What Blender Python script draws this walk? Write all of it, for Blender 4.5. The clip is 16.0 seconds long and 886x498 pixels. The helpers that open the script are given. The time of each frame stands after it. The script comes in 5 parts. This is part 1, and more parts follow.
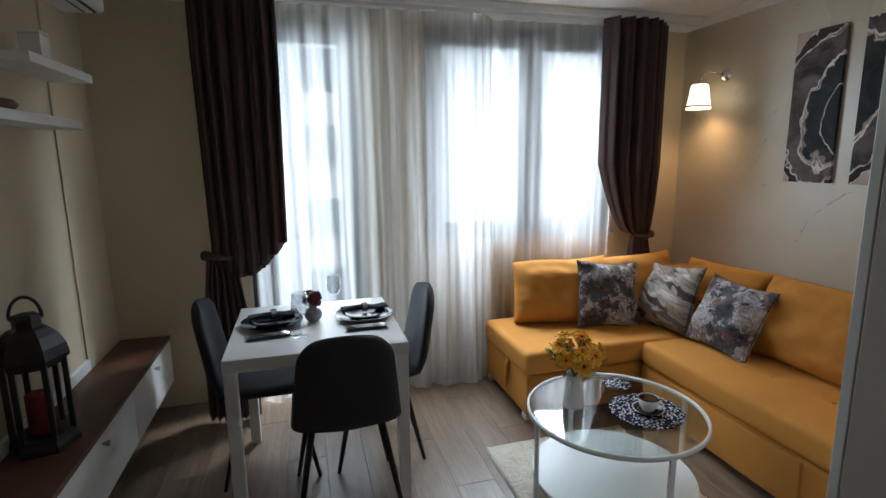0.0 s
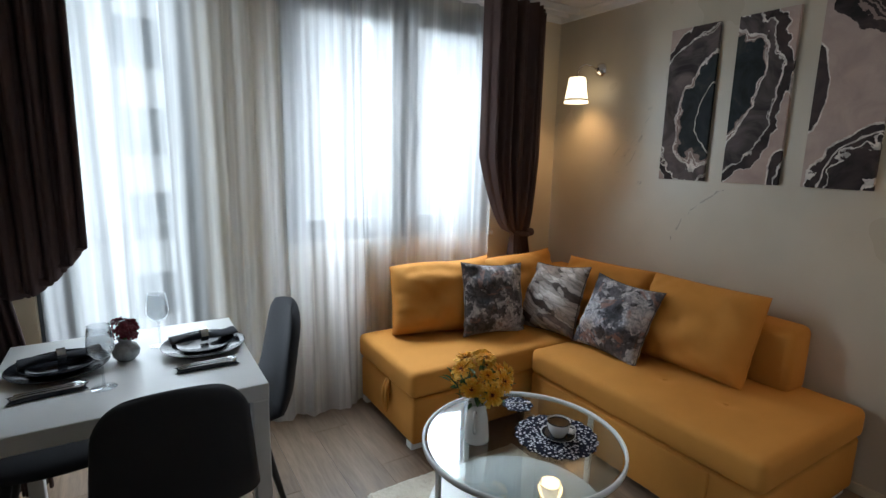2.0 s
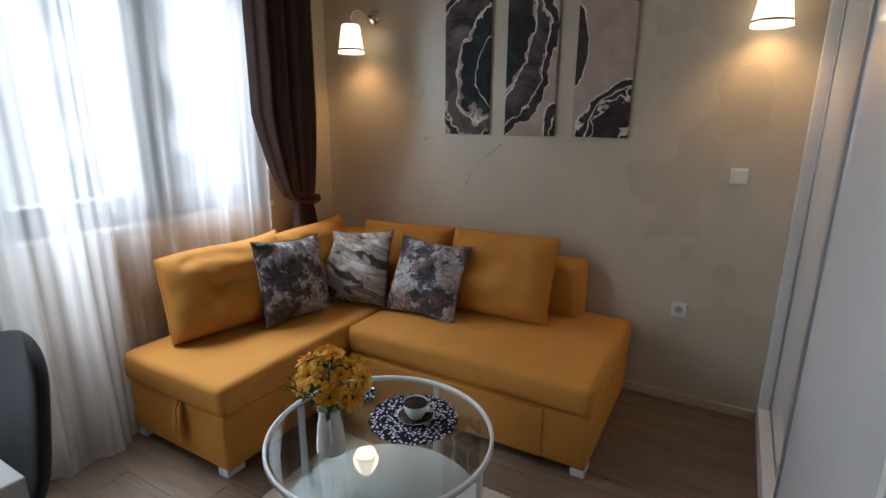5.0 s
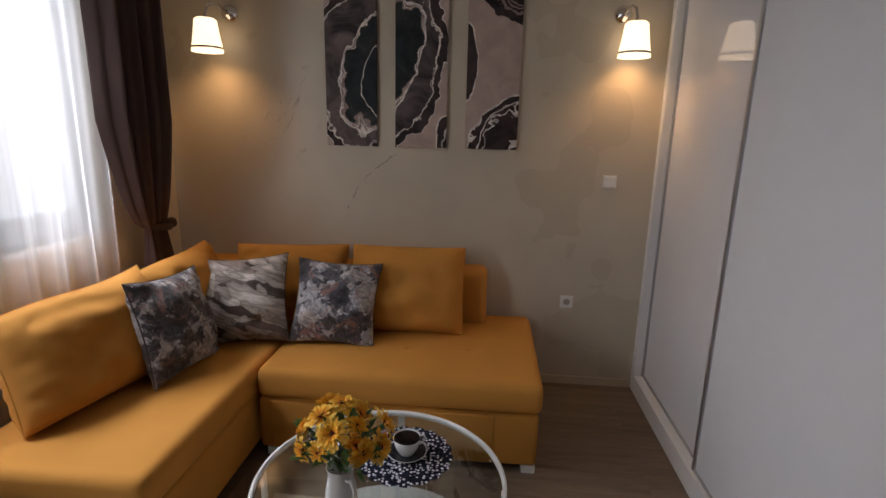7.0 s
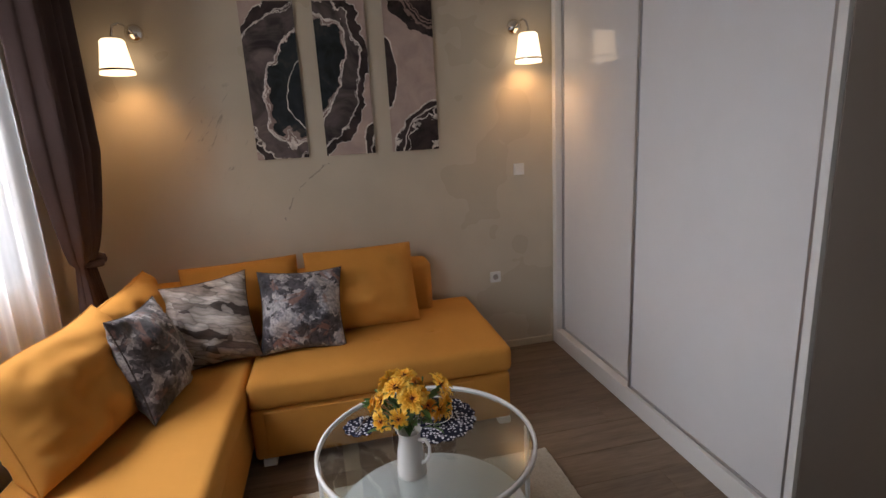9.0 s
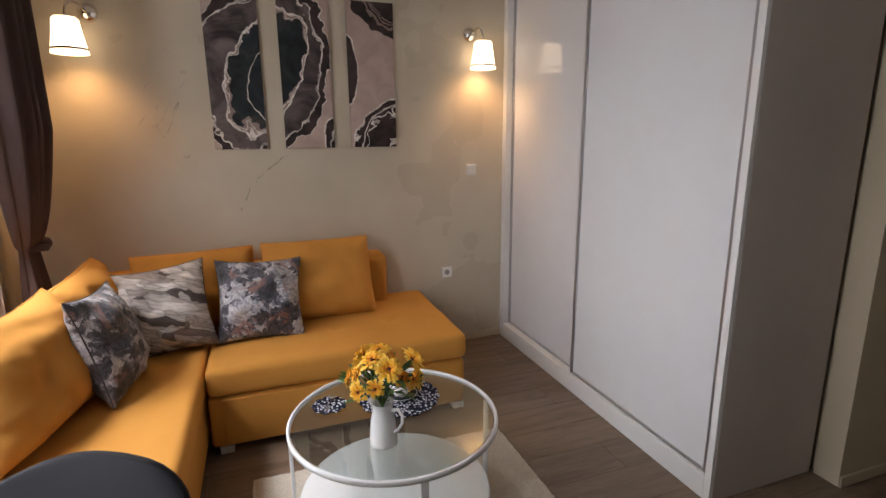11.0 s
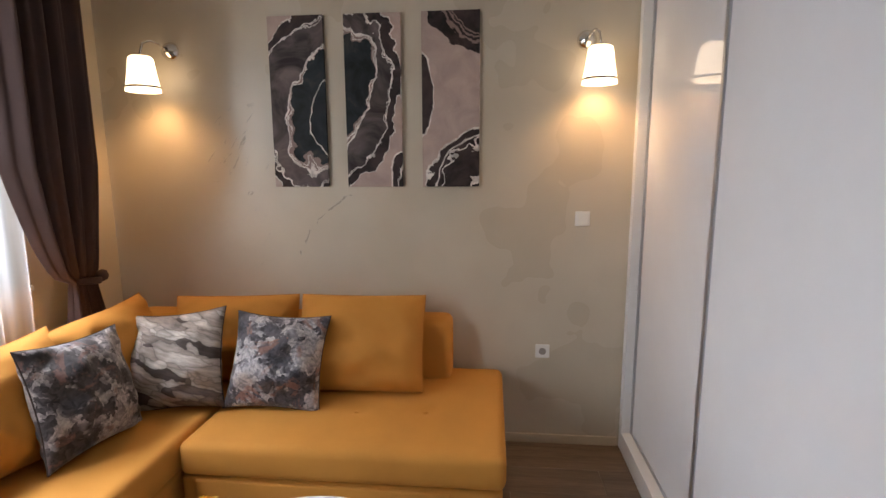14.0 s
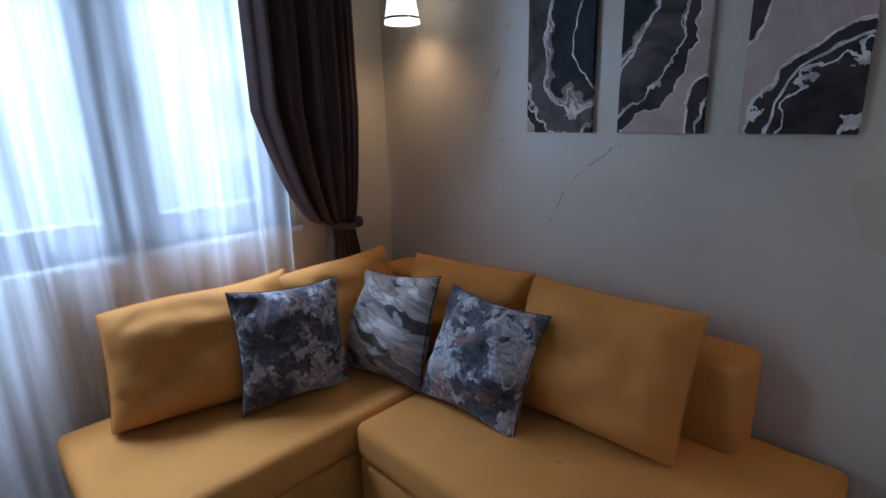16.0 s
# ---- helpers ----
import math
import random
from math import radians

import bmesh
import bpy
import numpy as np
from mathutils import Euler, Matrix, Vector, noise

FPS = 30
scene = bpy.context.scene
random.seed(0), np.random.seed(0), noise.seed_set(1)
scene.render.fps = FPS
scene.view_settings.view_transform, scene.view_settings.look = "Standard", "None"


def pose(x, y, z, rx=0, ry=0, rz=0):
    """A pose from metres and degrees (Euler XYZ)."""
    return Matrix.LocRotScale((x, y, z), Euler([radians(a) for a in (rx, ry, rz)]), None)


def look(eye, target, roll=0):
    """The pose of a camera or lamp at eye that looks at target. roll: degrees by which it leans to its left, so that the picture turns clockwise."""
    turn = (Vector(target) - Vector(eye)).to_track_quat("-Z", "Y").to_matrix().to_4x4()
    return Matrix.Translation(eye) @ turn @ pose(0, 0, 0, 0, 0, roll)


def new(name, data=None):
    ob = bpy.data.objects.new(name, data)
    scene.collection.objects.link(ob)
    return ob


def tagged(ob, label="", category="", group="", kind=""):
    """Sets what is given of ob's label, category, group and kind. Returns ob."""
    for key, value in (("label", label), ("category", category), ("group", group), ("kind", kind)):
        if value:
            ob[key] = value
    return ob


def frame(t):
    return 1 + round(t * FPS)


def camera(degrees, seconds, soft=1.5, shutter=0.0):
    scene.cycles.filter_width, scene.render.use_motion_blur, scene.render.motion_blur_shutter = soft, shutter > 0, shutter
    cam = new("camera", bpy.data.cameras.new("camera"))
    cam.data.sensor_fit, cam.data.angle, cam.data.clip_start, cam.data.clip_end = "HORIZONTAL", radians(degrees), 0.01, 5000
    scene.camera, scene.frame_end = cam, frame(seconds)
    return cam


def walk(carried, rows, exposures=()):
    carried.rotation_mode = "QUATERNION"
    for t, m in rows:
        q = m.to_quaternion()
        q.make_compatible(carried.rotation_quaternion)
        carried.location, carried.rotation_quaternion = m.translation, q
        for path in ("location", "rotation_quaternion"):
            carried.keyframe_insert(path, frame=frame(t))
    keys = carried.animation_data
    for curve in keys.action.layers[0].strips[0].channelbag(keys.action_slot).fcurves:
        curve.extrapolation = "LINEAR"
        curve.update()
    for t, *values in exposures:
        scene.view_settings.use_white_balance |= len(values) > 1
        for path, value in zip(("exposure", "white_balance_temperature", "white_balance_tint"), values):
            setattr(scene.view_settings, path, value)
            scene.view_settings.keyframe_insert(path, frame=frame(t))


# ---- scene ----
import functools

cam = camera(81.9, 16.0)
METRES, EYE, TILT, LEAN, TURN = 4.57, 1.522, 0.0, 0.0, -15.4
ROWS = [
    (0.0, 0.0, 0.0, 0.0, -0.12, -10.22, 0.67),
    (0.5, -0.0013, 0.001, -0.0014, -6.1, -10.32, 0.19),
    (1.0, 0.0005, 0.0274, -0.0051, -8.45, -10.3, 0.27),
    (1.5, 0.0084, 0.0676, -0.0064, -10.04, -10.41, -0.11),
    (2.0, -0.0114, 0.1025, -0.0102, -16.02, -10.59, -1.21),
    (2.5, -0.0432, 0.1252, -0.0102, -29.72, -11.28, -0.45),
    (3.0, -0.0556, 0.1294, -0.0144, -36.73, -13.54, 0.14),
    (5.5, -0.0457, 0.2258, -0.0145, -46.69, -13.7, -0.61),
    (6.0, -0.062, 0.273, -0.0128, -52.04, -13.02, -0.79),
    (6.5, -0.083, 0.3089, -0.0113, -65.69, -13.22, -1.36),
    (7.0, -0.0996, 0.316, -0.0137, -69.46, -13.25, -1.25),
    (7.5, -0.125, 0.3296, -0.0111, -70.32, -13.25, 0.33),
    (8.0, -0.152, 0.3647, -0.0093, -77.55, -12.91, 0.69),
    (8.5, -0.168, 0.392, -0.0091, -84.21, -13.1, 2.33),
    (11.0, -0.2089, 0.4387, -0.0204, -94.26, -12.68, 0.57),
    (11.5, -0.2131, 0.4373, -0.0081, -97.99, -10.76, -0.46),
    (12.0, -0.2023, 0.4234, -0.0106, -98.93, -8.22, -0.45),
    (12.5, -0.1687, 0.3752, -0.0136, -95.93, -8.2, 0.51),
    (13.0, -0.1321, 0.3448, -0.0162, -90.84, -8.33, 0.63),
    (13.5, -0.0736, 0.3223, -0.0142, -85.79, -8.57, -0.49),
    (14.0, -0.0298, 0.2886, -0.0144, -69.24, -9.2, 0.31),
    (14.5, 0.0042, 0.2671, -0.0172, -58.8, -9.41, -1.14),
    (15.0, 0.0496, 0.2802, -0.0259, -50.77, -13.52, -0.11),
    (15.5, 0.0974, 0.2982, -0.0248, -45.16, -18.81, 0.67),
    (16.0, 0.1565, 0.3066, -0.019, -29.31, -14.8, 1.45),
]
EXPOSURES = [
    (0.0, -0.22, 6000, 6), (1.0, -0.15, 6000, 6), (2.0, -0.4, 6000, 6), (2.5, -0.68, 6000, 6), (3.0, -0.6, 6000, 7), (5.5, -0.45, 6250, 12), (6.0, -0.65, 6500, 15),
    (7.0, -0.72, 6750, 18), (8.5, -0.5, 6800, 18), (10.8, -0.25, 6850, 18), (11.1, 0.22, 6800, 17), (11.5, 0.75, 6750, 16), (12.0, 0.95, 6650, 16), (13.0, 0.75, 6750, 16), (13.4, 0.70, 6850, 16),
    (13.7, 0.45, 6750, 16), (14.0, 0.22, 6650, 16), (14.3, -0.55, 6600, 15), (14.5, -0.75, 6500, 15), (15.0, -0.7, 6300, 13), (15.5, -0.65, 5800, 11), (16.0, -0.7, 4700, 11),
]
walk(cam, [(t, pose(0, 0, EYE, TILT, LEAN, TURN) @ pose(METRES * x, METRES * y, METRES * z, 90 + pitch, roll, yaw)) for t, x, y, z, yaw, pitch, roll in ROWS], EXPOSURES)

# ---- world and light ----
world = bpy.data.worlds.new("world")
scene.world = world
world.use_nodes = True
wn = world.node_tree
sky = wn.nodes.new("ShaderNodeTexSky")
sky.sky_type, sky.sun_disc = "NISHITA", False
sky.sun_elevation, sky.sun_rotation = radians(50), radians(200)
wn.links.new(sky.outputs[0], wn.nodes["Background"].inputs[0])
wn.nodes["Background"].inputs[1].default_value = 0.15

sun = new("sun", bpy.data.lights.new("sun", "SUN"))
sun.data.energy, sun.data.angle, sun.data.color = 1.5, radians(10), (1.0, 0.96, 0.9)
sun.matrix_world = look((3, -6, 12), (0, 6, 0))


def area_lamp(name, eye, target, w, h, power, colour, spread=180):
    lamp = new(name, bpy.data.lights.new(name, "AREA"))
    lamp.data.shape, lamp.data.size, lamp.data.size_y = "RECTANGLE", w, h
    lamp.data.energy, lamp.data.color, lamp.data.spread = power, colour, radians(spread)
    lamp.matrix_world = look(eye, target)
    return lamp


area_lamp("sky_over_window", (1.9, 4.9, 3.0), (1.5, 3.2, 1.5), 2.6, 1.6, 340, (0.86, 0.93, 1.0))
area_lamp("sky_high_over_window", (1.5, 4.35, 3.9), (1.5, 3.25, 0.9), 2.8, 1.2, 1000, (0.86, 0.93, 1.0))
area_lamp("sky_over_balcony", (-1.1, 4.7, 1.9), (0.45, 3.2, 1.2), 1.4, 1.8, 230, (0.86, 0.94, 1.0))
# Added fill lamp on the room side of the sheer, brightens end panel and hall.
area_lamp("door_fill", (0.17, 3.055, 1.30), (0.30, 0.0, 1.10), 0.40, 1.9, 5, (0.86, 0.93, 1.0), 130)


# ---- materials ----
def material(name):
    m = bpy.data.materials.new(name)
    m.use_nodes = True
    return m, m.node_tree, m.node_tree.nodes["Principled BSDF"]


def node(nt, kind, **inputs):
    n = nt.nodes.new(kind)
    for k, v in inputs.items():
        n.inputs[k.replace("_", " ")].default_value = v
    return n


def ramp(nt, src, stops):
    r = nt.nodes.new("ShaderNodeValToRGB")
    while len(r.color_ramp.elements) < len(stops):
        r.color_ramp.elements.new(0.5)
    for e, (p, c) in zip(r.color_ramp.elements, stops):
        e.position, e.color = p, (*c, 1)
    nt.links.new(src, r.inputs[0])
    return r.outputs[0]


def mixed(nt, fac, a, b, mode="MIX"):
    n = nt.nodes.new("ShaderNodeMix")
    n.data_type, n.blend_type = "RGBA", mode
    for sock, v in ((n.inputs[0], fac), (n.inputs[6], a), (n.inputs[7], b)):
        if isinstance(v, (int, float)):
            sock.default_value = v
        elif isinstance(v, tuple):
            sock.default_value = (*v, 1)
        else:
            nt.links.new(v, sock)
    return n.outputs[2]


def place(nt, scale=(1, 1, 1), world_space=False, rot=(0, 0, 0), kind="POINT"):
    m = nt.nodes.new("ShaderNodeMapping")
    m.vector_type = kind
    m.inputs["Scale"].default_value, m.inputs["Rotation"].default_value = scale, rot
    if world_space:
        nt.links.new(nt.nodes.new("ShaderNodeNewGeometry").outputs["Position"], m.inputs[0])
    else:
        nt.links.new(nt.nodes.new("ShaderNodeTexCoord").outputs["Object"], m.inputs[0])
    return m.outputs[0]


def noise_of(nt, at, scale, detail=4, rough=0.55, distortion=0.0):
    n = node(nt, "ShaderNodeTexNoise", Scale=scale, Detail=detail, Roughness=rough, Distortion=distortion)
    nt.links.new(at, n.inputs["Vector"])
    return n.outputs["Fac"]


def bumped(nt, bsdf, height, strength, distance=0.002):
    b = node(nt, "ShaderNodeBump", Strength=strength, Distance=distance)
    nt.links.new(height, b.inputs["Height"])
    nt.links.new(b.outputs[0], bsdf.inputs["Normal"])


def plain(name, colour, rough=0.5, metal=0.0, vary=0.08, scale=30, bump=0.15, stain=3.0, coat=0.0, world_space=False):
    """A painted, moulded or woven surface, with variation at two scales."""
    m, nt, b = material(name)
    at = place(nt, world_space=world_space)
    fine, wide = noise_of(nt, at, scale), noise_of(nt, at, stain, 3)
    lo, hi = tuple(c * (1 - vary) for c in colour), tuple(min(1, c * (1 + vary)) for c in colour)
    base = ramp(nt, wide, [(0.3, lo), (0.7, hi)])
    nt.links.new(mixed(nt, 0.25, base, ramp(nt, fine, [(0.3, lo), (0.7, hi)])), b.inputs["Base Color"])
    b.inputs["Roughness"].default_value, b.inputs["Metallic"].default_value = rough, metal
    b.inputs["Coat Weight"].default_value = coat
    if bump:
        bumped(nt, b, fine, bump)
    return m


def fabric(name, colour, vary=0.12, weave=900, sheen=0.3, bump=0.35):
    m, nt, b = material(name)
    at = place(nt)
    wide, fine = noise_of(nt, at, 5, 4), noise_of(nt, at, weave, 2)
    lo, hi = tuple(c * (1 - vary) for c in colour), tuple(c * (1 + vary) for c in colour)
    base = ramp(nt, wide, [(0.3, lo), (0.7, hi)])
    nt.links.new(mixed(nt, 0.4, base, ramp(nt, fine, [(0.3, lo), (0.7, hi)])), b.inputs["Base Color"])
    b.inputs["Roughness"].default_value = 0.9
    b.inputs["Sheen Weight"].default_value = sheen
    b.inputs["Sheen Tint"].default_value = (*colour, 1)
    bumped(nt, b, fine, bump, 0.001)
    return m


def calc(nt, op, a, c=0.0):
    n = nt.nodes.new("ShaderNodeMath")
    n.operation = op
    for sock, v in zip(n.inputs, (a, c)):
        if isinstance(v, (int, float)):
            sock.default_value = v
        else:
            nt.links.new(v, sock)
    return n.outputs[0]


def yz_of(nt, at):
    sep = nt.nodes.new("ShaderNodeSeparateXYZ")
    nt.links.new(at, sep.inputs[0])
    return sep.outputs[1], sep.outputs[2]


def stone_plaster():
    """Satin beige decorative plaster: soft clouds, a band of broken trowel scratches, one long slanting crack."""
    m, nt, b = material("stone_plaster")
    at = place(nt, world_space=True)
    y, z = yz_of(nt, at)
    cloud = noise_of(nt, at, 1.6, 3, 0.5)
    base = ramp(nt, cloud, [(0.3, (0.50, 0.435, 0.335)), (0.7, (0.60, 0.53, 0.42))])
    slant = place(nt, (1, 0.42, 0.10), True, (radians(128), 0, 0), "TEXTURE")
    scratch = noise_of(nt, slant, 2.6, 8, 0.72, 0.6)
    line = ramp(nt, scratch, [(0.60, (0, 0, 0)), (0.64, (1, 1, 1))])
    by = calc(nt, "DIVIDE", calc(nt, "SUBTRACT", calc(nt, "ADD", y, calc(nt, "MULTIPLY", z, -0.15)), 2.39), 0.22)
    bz = calc(nt, "DIVIDE", calc(nt, "SUBTRACT", z, 1.42), 0.55)
    spread = calc(nt, "ADD", calc(nt, "MULTIPLY", by, by), calc(nt, "MULTIPLY", bz, bz))
    band = calc(nt, "MAXIMUM", calc(nt, "SUBTRACT", 1.0, spread), 0.0)
    veins = calc(nt, "MULTIPLY", line, calc(nt, "MINIMUM", calc(nt, "MULTIPLY", band, 1.6), 1.0))
    run = calc(nt, "SUBTRACT", calc(nt, "MULTIPLY", calc(nt, "SUBTRACT", y, 2.19), 0.675), calc(nt, "MULTIPLY", calc(nt, "SUBTRACT", z, 1.185), 0.738))
    off = calc(nt, "ADD", calc(nt, "MULTIPLY", calc(nt, "SUBTRACT", y, 2.19), 0.738), calc(nt, "MULTIPLY", calc(nt, "SUBTRACT", z, 1.185), 0.675))
    off = calc(nt, "ADD", calc(nt, "ADD", off, calc(nt, "MULTIPLY", calc(nt, "MULTIPLY", run, run), 0.8)), calc(nt, "MULTIPLY", calc(nt, "SUBTRACT", noise_of(nt, at, 14, 4), 0.5), 0.06))
    crack = calc(nt, "MULTIPLY", calc(nt, "LESS_THAN", calc(nt, "ABSOLUTE", off), 0.0035), calc(nt, "LESS_THAN", calc(nt, "ABSOLUTE", run), 0.21))
    crack = calc(nt, "MULTIPLY", crack, calc(nt, "GREATER_THAN", noise_of(nt, at, 26, 3), 0.46))
    veins = calc(nt, "MAXIMUM", veins, crack)
    nt.links.new(mixed(nt, calc(nt, "MULTIPLY", veins, 0.62), base, (0.24, 0.215, 0.185)), b.inputs["Base Color"])
    nt.links.new(ramp(nt, cloud, [(0.3, (0.25,) * 3), (0.7, (0.40,) * 3)]), b.inputs["Roughness"])
    relief = mixed(nt, 0.35, mixed(nt, 0.2, cloud, noise_of(nt, at, 9, 4)), calc(nt, "SUBTRACT", 1.0, veins))
    bumped(nt, b, relief, 0.5, 0.012)
    return m


def agate():
    """Printed agate running on over three canvases: dark core, pale jagged veins, mauve-grey bands, beige ground."""
    m, nt, b = material("agate_print")
    geo = place(nt, world_space=True)
    y, z = yz_of(nt, geo)
    jag = calc(nt, "MULTIPLY", calc(nt, "SUBTRACT", noise_of(nt, geo, 10.0, 5, 0.6, 0.2), 0.5), 0.40)
    slow = calc(nt, "MULTIPLY", calc(nt, "SUBTRACT", noise_of(nt, geo, 5.0, 3), 0.5), 0.34)
    wave = calc(nt, "ADD", jag, slow)

    def ring(cy, cz, left, right, rz, shear=0.0, rough=1.0):
        dz = calc(nt, "SUBTRACT", z, cz)
        dy = calc(nt, "ADD", calc(nt, "SUBTRACT", y, cy), calc(nt, "MULTIPLY", dz, shear))
        dy = calc(nt, "MAXIMUM", calc(nt, "DIVIDE", dy, left), calc(nt, "DIVIDE", dy, -right))
        dz = calc(nt, "DIVIDE", dz, rz)
        d = calc(nt, "SQRT", calc(nt, "ADD", calc(nt, "MULTIPLY", dy, dy), calc(nt, "MULTIPLY", dz, dz)))
        return calc(nt, "ADD", d, calc(nt, "MULTIPLY", wave, rough))

    def vein(of, at, wide):
        return calc(nt, "LESS_THAN", calc(nt, "ABSOLUTE", calc(nt, "SUBTRACT", of, at)), wide)

    def over(fac, under, top):
        return mixed(nt, fac, under, top)

    def most(*of):
        return functools.reduce(lambda p, q: calc(nt, "MAXIMUM", p, q), of)

    white, pink, beige = (0.78, 0.72, 0.66), (0.42, 0.30, 0.265), (0.50, 0.385, 0.335)
    outer = ring(2.10, 1.78, 0.44, 0.35, 0.48, 0.15, 0.7)
    body = ring(2.078, 1.77, 0.235, 0.165, 0.335, 0.36, 0.9)
    heart = ring(2.10, 1.69, 0.105, 0.105, 0.185, 0.0, 1.2)
    low = ring(1.35, 1.33, 0.275, 0.2, 0.315, 0.0, 0.9)
    top = ring(1.33, 2.25, 0.30, 0.2, 0.27, 0.0, 0.7)
    sliver = ring(1.672, 1.80, 0.08, 0.08, 0.22, 0.0, 1.0)
    toe = ring(1.735, 1.35, 0.075, 0.08, 0.175, 0.0, 1.3)

    mott = noise_of(nt, geo, 9, 5, 0.6, 0.6)
    beige_mix = ramp(nt, mott, [(0.3, (0.38, 0.285, 0.25)), (0.7, beige)])
    mauve = ramp(nt, noise_of(nt, geo, 5.5, 4, 0.6, 1.0), [(0.32, (0.028, 0.020, 0.021)), (0.48, (0.095, 0.075, 0.072)), (0.66, (0.175, 0.135, 0.128))])
    rind = ramp(nt, mott, [(0.35, (0.014, 0.010, 0.010)), (0.62, (0.060, 0.040, 0.038))])
    core = ramp(nt, noise_of(nt, geo, 6.5, 4, 0.6, 0.7), [(0.35, (0.009, 0.010, 0.011)), (0.55, (0.020, 0.026, 0.029)), (0.70, (0.055, 0.050, 0.045))])

    col = over(calc(nt, "LESS_THAN", outer, 1.0), beige_mix, rind)
    col = over(calc(nt, "LESS_THAN", outer, 0.87), col, mauve)
    inside = calc(nt, "LESS_THAN", body, 1.0)
    col = over(inside, col, core)
    shore = calc(nt, "MULTIPLY", inside, calc(nt, "GREATER_THAN", calc(nt, "ADD", body, slow), 0.90))
    col = over(calc(nt, "MULTIPLY", shore, 0.6), col, pink)
    half = calc(nt, "GREATER_THAN", y, 2.08)
    col = over(calc(nt, "MULTIPLY", calc(nt, "LESS_THAN", heart, 1.0), half), col, ramp(nt, mott, [(0.3, (0.008, 0.010, 0.013)), (0.7, (0.022, 0.029, 0.035))]))
    for shape in (low, top, sliver, toe):
        col = over(calc(nt, "LESS_THAN", shape, 1.0), col, rind)
    bent = calc(nt, "ADD", top, calc(nt, "MULTIPLY", jag, 0.6))
    for at, wide in ((0.80, 0.03), (0.68, 0.025), (0.60, 0.015)):
        col = over(calc(nt, "MULTIPLY", vein(bent, at, wide), 0.55), col, pink)
    twin = calc(nt, "ADD", body, calc(nt, "MULTIPLY", jag, 0.55))
    loop = calc(nt, "ADD", outer, calc(nt, "MULTIPLY", slow, 0.6))
    cut = calc(nt, "SUBTRACT", low, calc(nt, "MULTIPLY", jag, 0.8))
    lines = most(vein(body, 1.0, 0.019), vein(twin, 0.95, 0.013), vein(outer, 0.87, 0.0085), vein(loop, 0.855, 0.007), calc(nt, "MULTIPLY", vein(heart, 1.0, 0.024), half),
                 vein(outer, 1.0, 0.006), vein(low, 0.985, 0.022), vein(cut, 0.86, 0.013), vein(calc(nt, "ADD", low, calc(nt, "MULTIPLY", slow, 1.2)), 0.78, 0.013), vein(low, 0.24, 0.02),
                 vein(sliver, 0.99, 0.03), vein(toe, 0.98, 0.05), vein(calc(nt, "ADD", toe, jag), 0.55, 0.05))
    col = over(calc(nt, "MULTIPLY", lines, ramp(nt, noise_of(nt, geo, 22, 3), [(0.35, (0.45,) * 3), (0.55, (0.95,) * 3)])), col, white)
    nt.links.new(col, b.inputs["Base Color"])
    b.inputs["Roughness"].default_value = 0.65
    b.inputs["Specular IOR Level"].default_value = 0.25
    bumped(nt, b, noise_of(nt, geo, 700, 2), 0.2, 0.0006)
    return m


def laminate():
    m, nt, b = material("laminate_oak")
    info = nt.nodes.new("ShaderNodeObjectInfo")
    at = place(nt, (1, 1, 1), True)
    shift = nt.nodes.new("ShaderNodeVectorMath")
    shift.operation = "ADD"
    scaled = nt.nodes.new("ShaderNodeVectorMath")
    scaled.operation = "SCALE"
    scaled.inputs["Scale"].default_value = 40
    comb = nt.nodes.new("ShaderNodeCombineXYZ")
    for n in range(3):
        nt.links.new(info.outputs["Random"], comb.inputs[n])
    nt.links.new(comb.outputs[0], scaled.inputs[0])
    nt.links.new(at, shift.inputs[0])
    nt.links.new(scaled.outputs[0], shift.inputs[1])
    stretch = nt.nodes.new("ShaderNodeMapping")
    stretch.inputs["Scale"].default_value = (11, 0.9, 1)
    nt.links.new(shift.outputs[0], stretch.inputs[0])
    grain = noise_of(nt, stretch.outputs[0], 1.6, 7, 0.62, 0.8)
    fine = noise_of(nt, stretch.outputs[0], 14, 3)
    base = ramp(nt, grain, [(0.30, (0.112, 0.070, 0.043)), (0.50, (0.185, 0.126, 0.082)), (0.72, (0.250, 0.182, 0.126))])
    tone = ramp(nt, info.outputs["Random"], [(0, (0.84,) * 3), (1, (1.06,) * 3)])
    base = mixed(nt, 1.0, base, tone, "MULTIPLY")
    nt.links.new(mixed(nt, 0.22, base, ramp(nt, fine, [(0.35, (0.08, 0.05, 0.033)), (0.65, (0.26, 0.19, 0.13))])), b.inputs["Base Color"])
    nt.links.new(ramp(nt, grain, [(0.3, (0.40,) * 3), (0.7, (0.32,) * 3)]), b.inputs["Roughness"])
    bumped(nt, b, fine, 0.12, 0.0006)
    return m


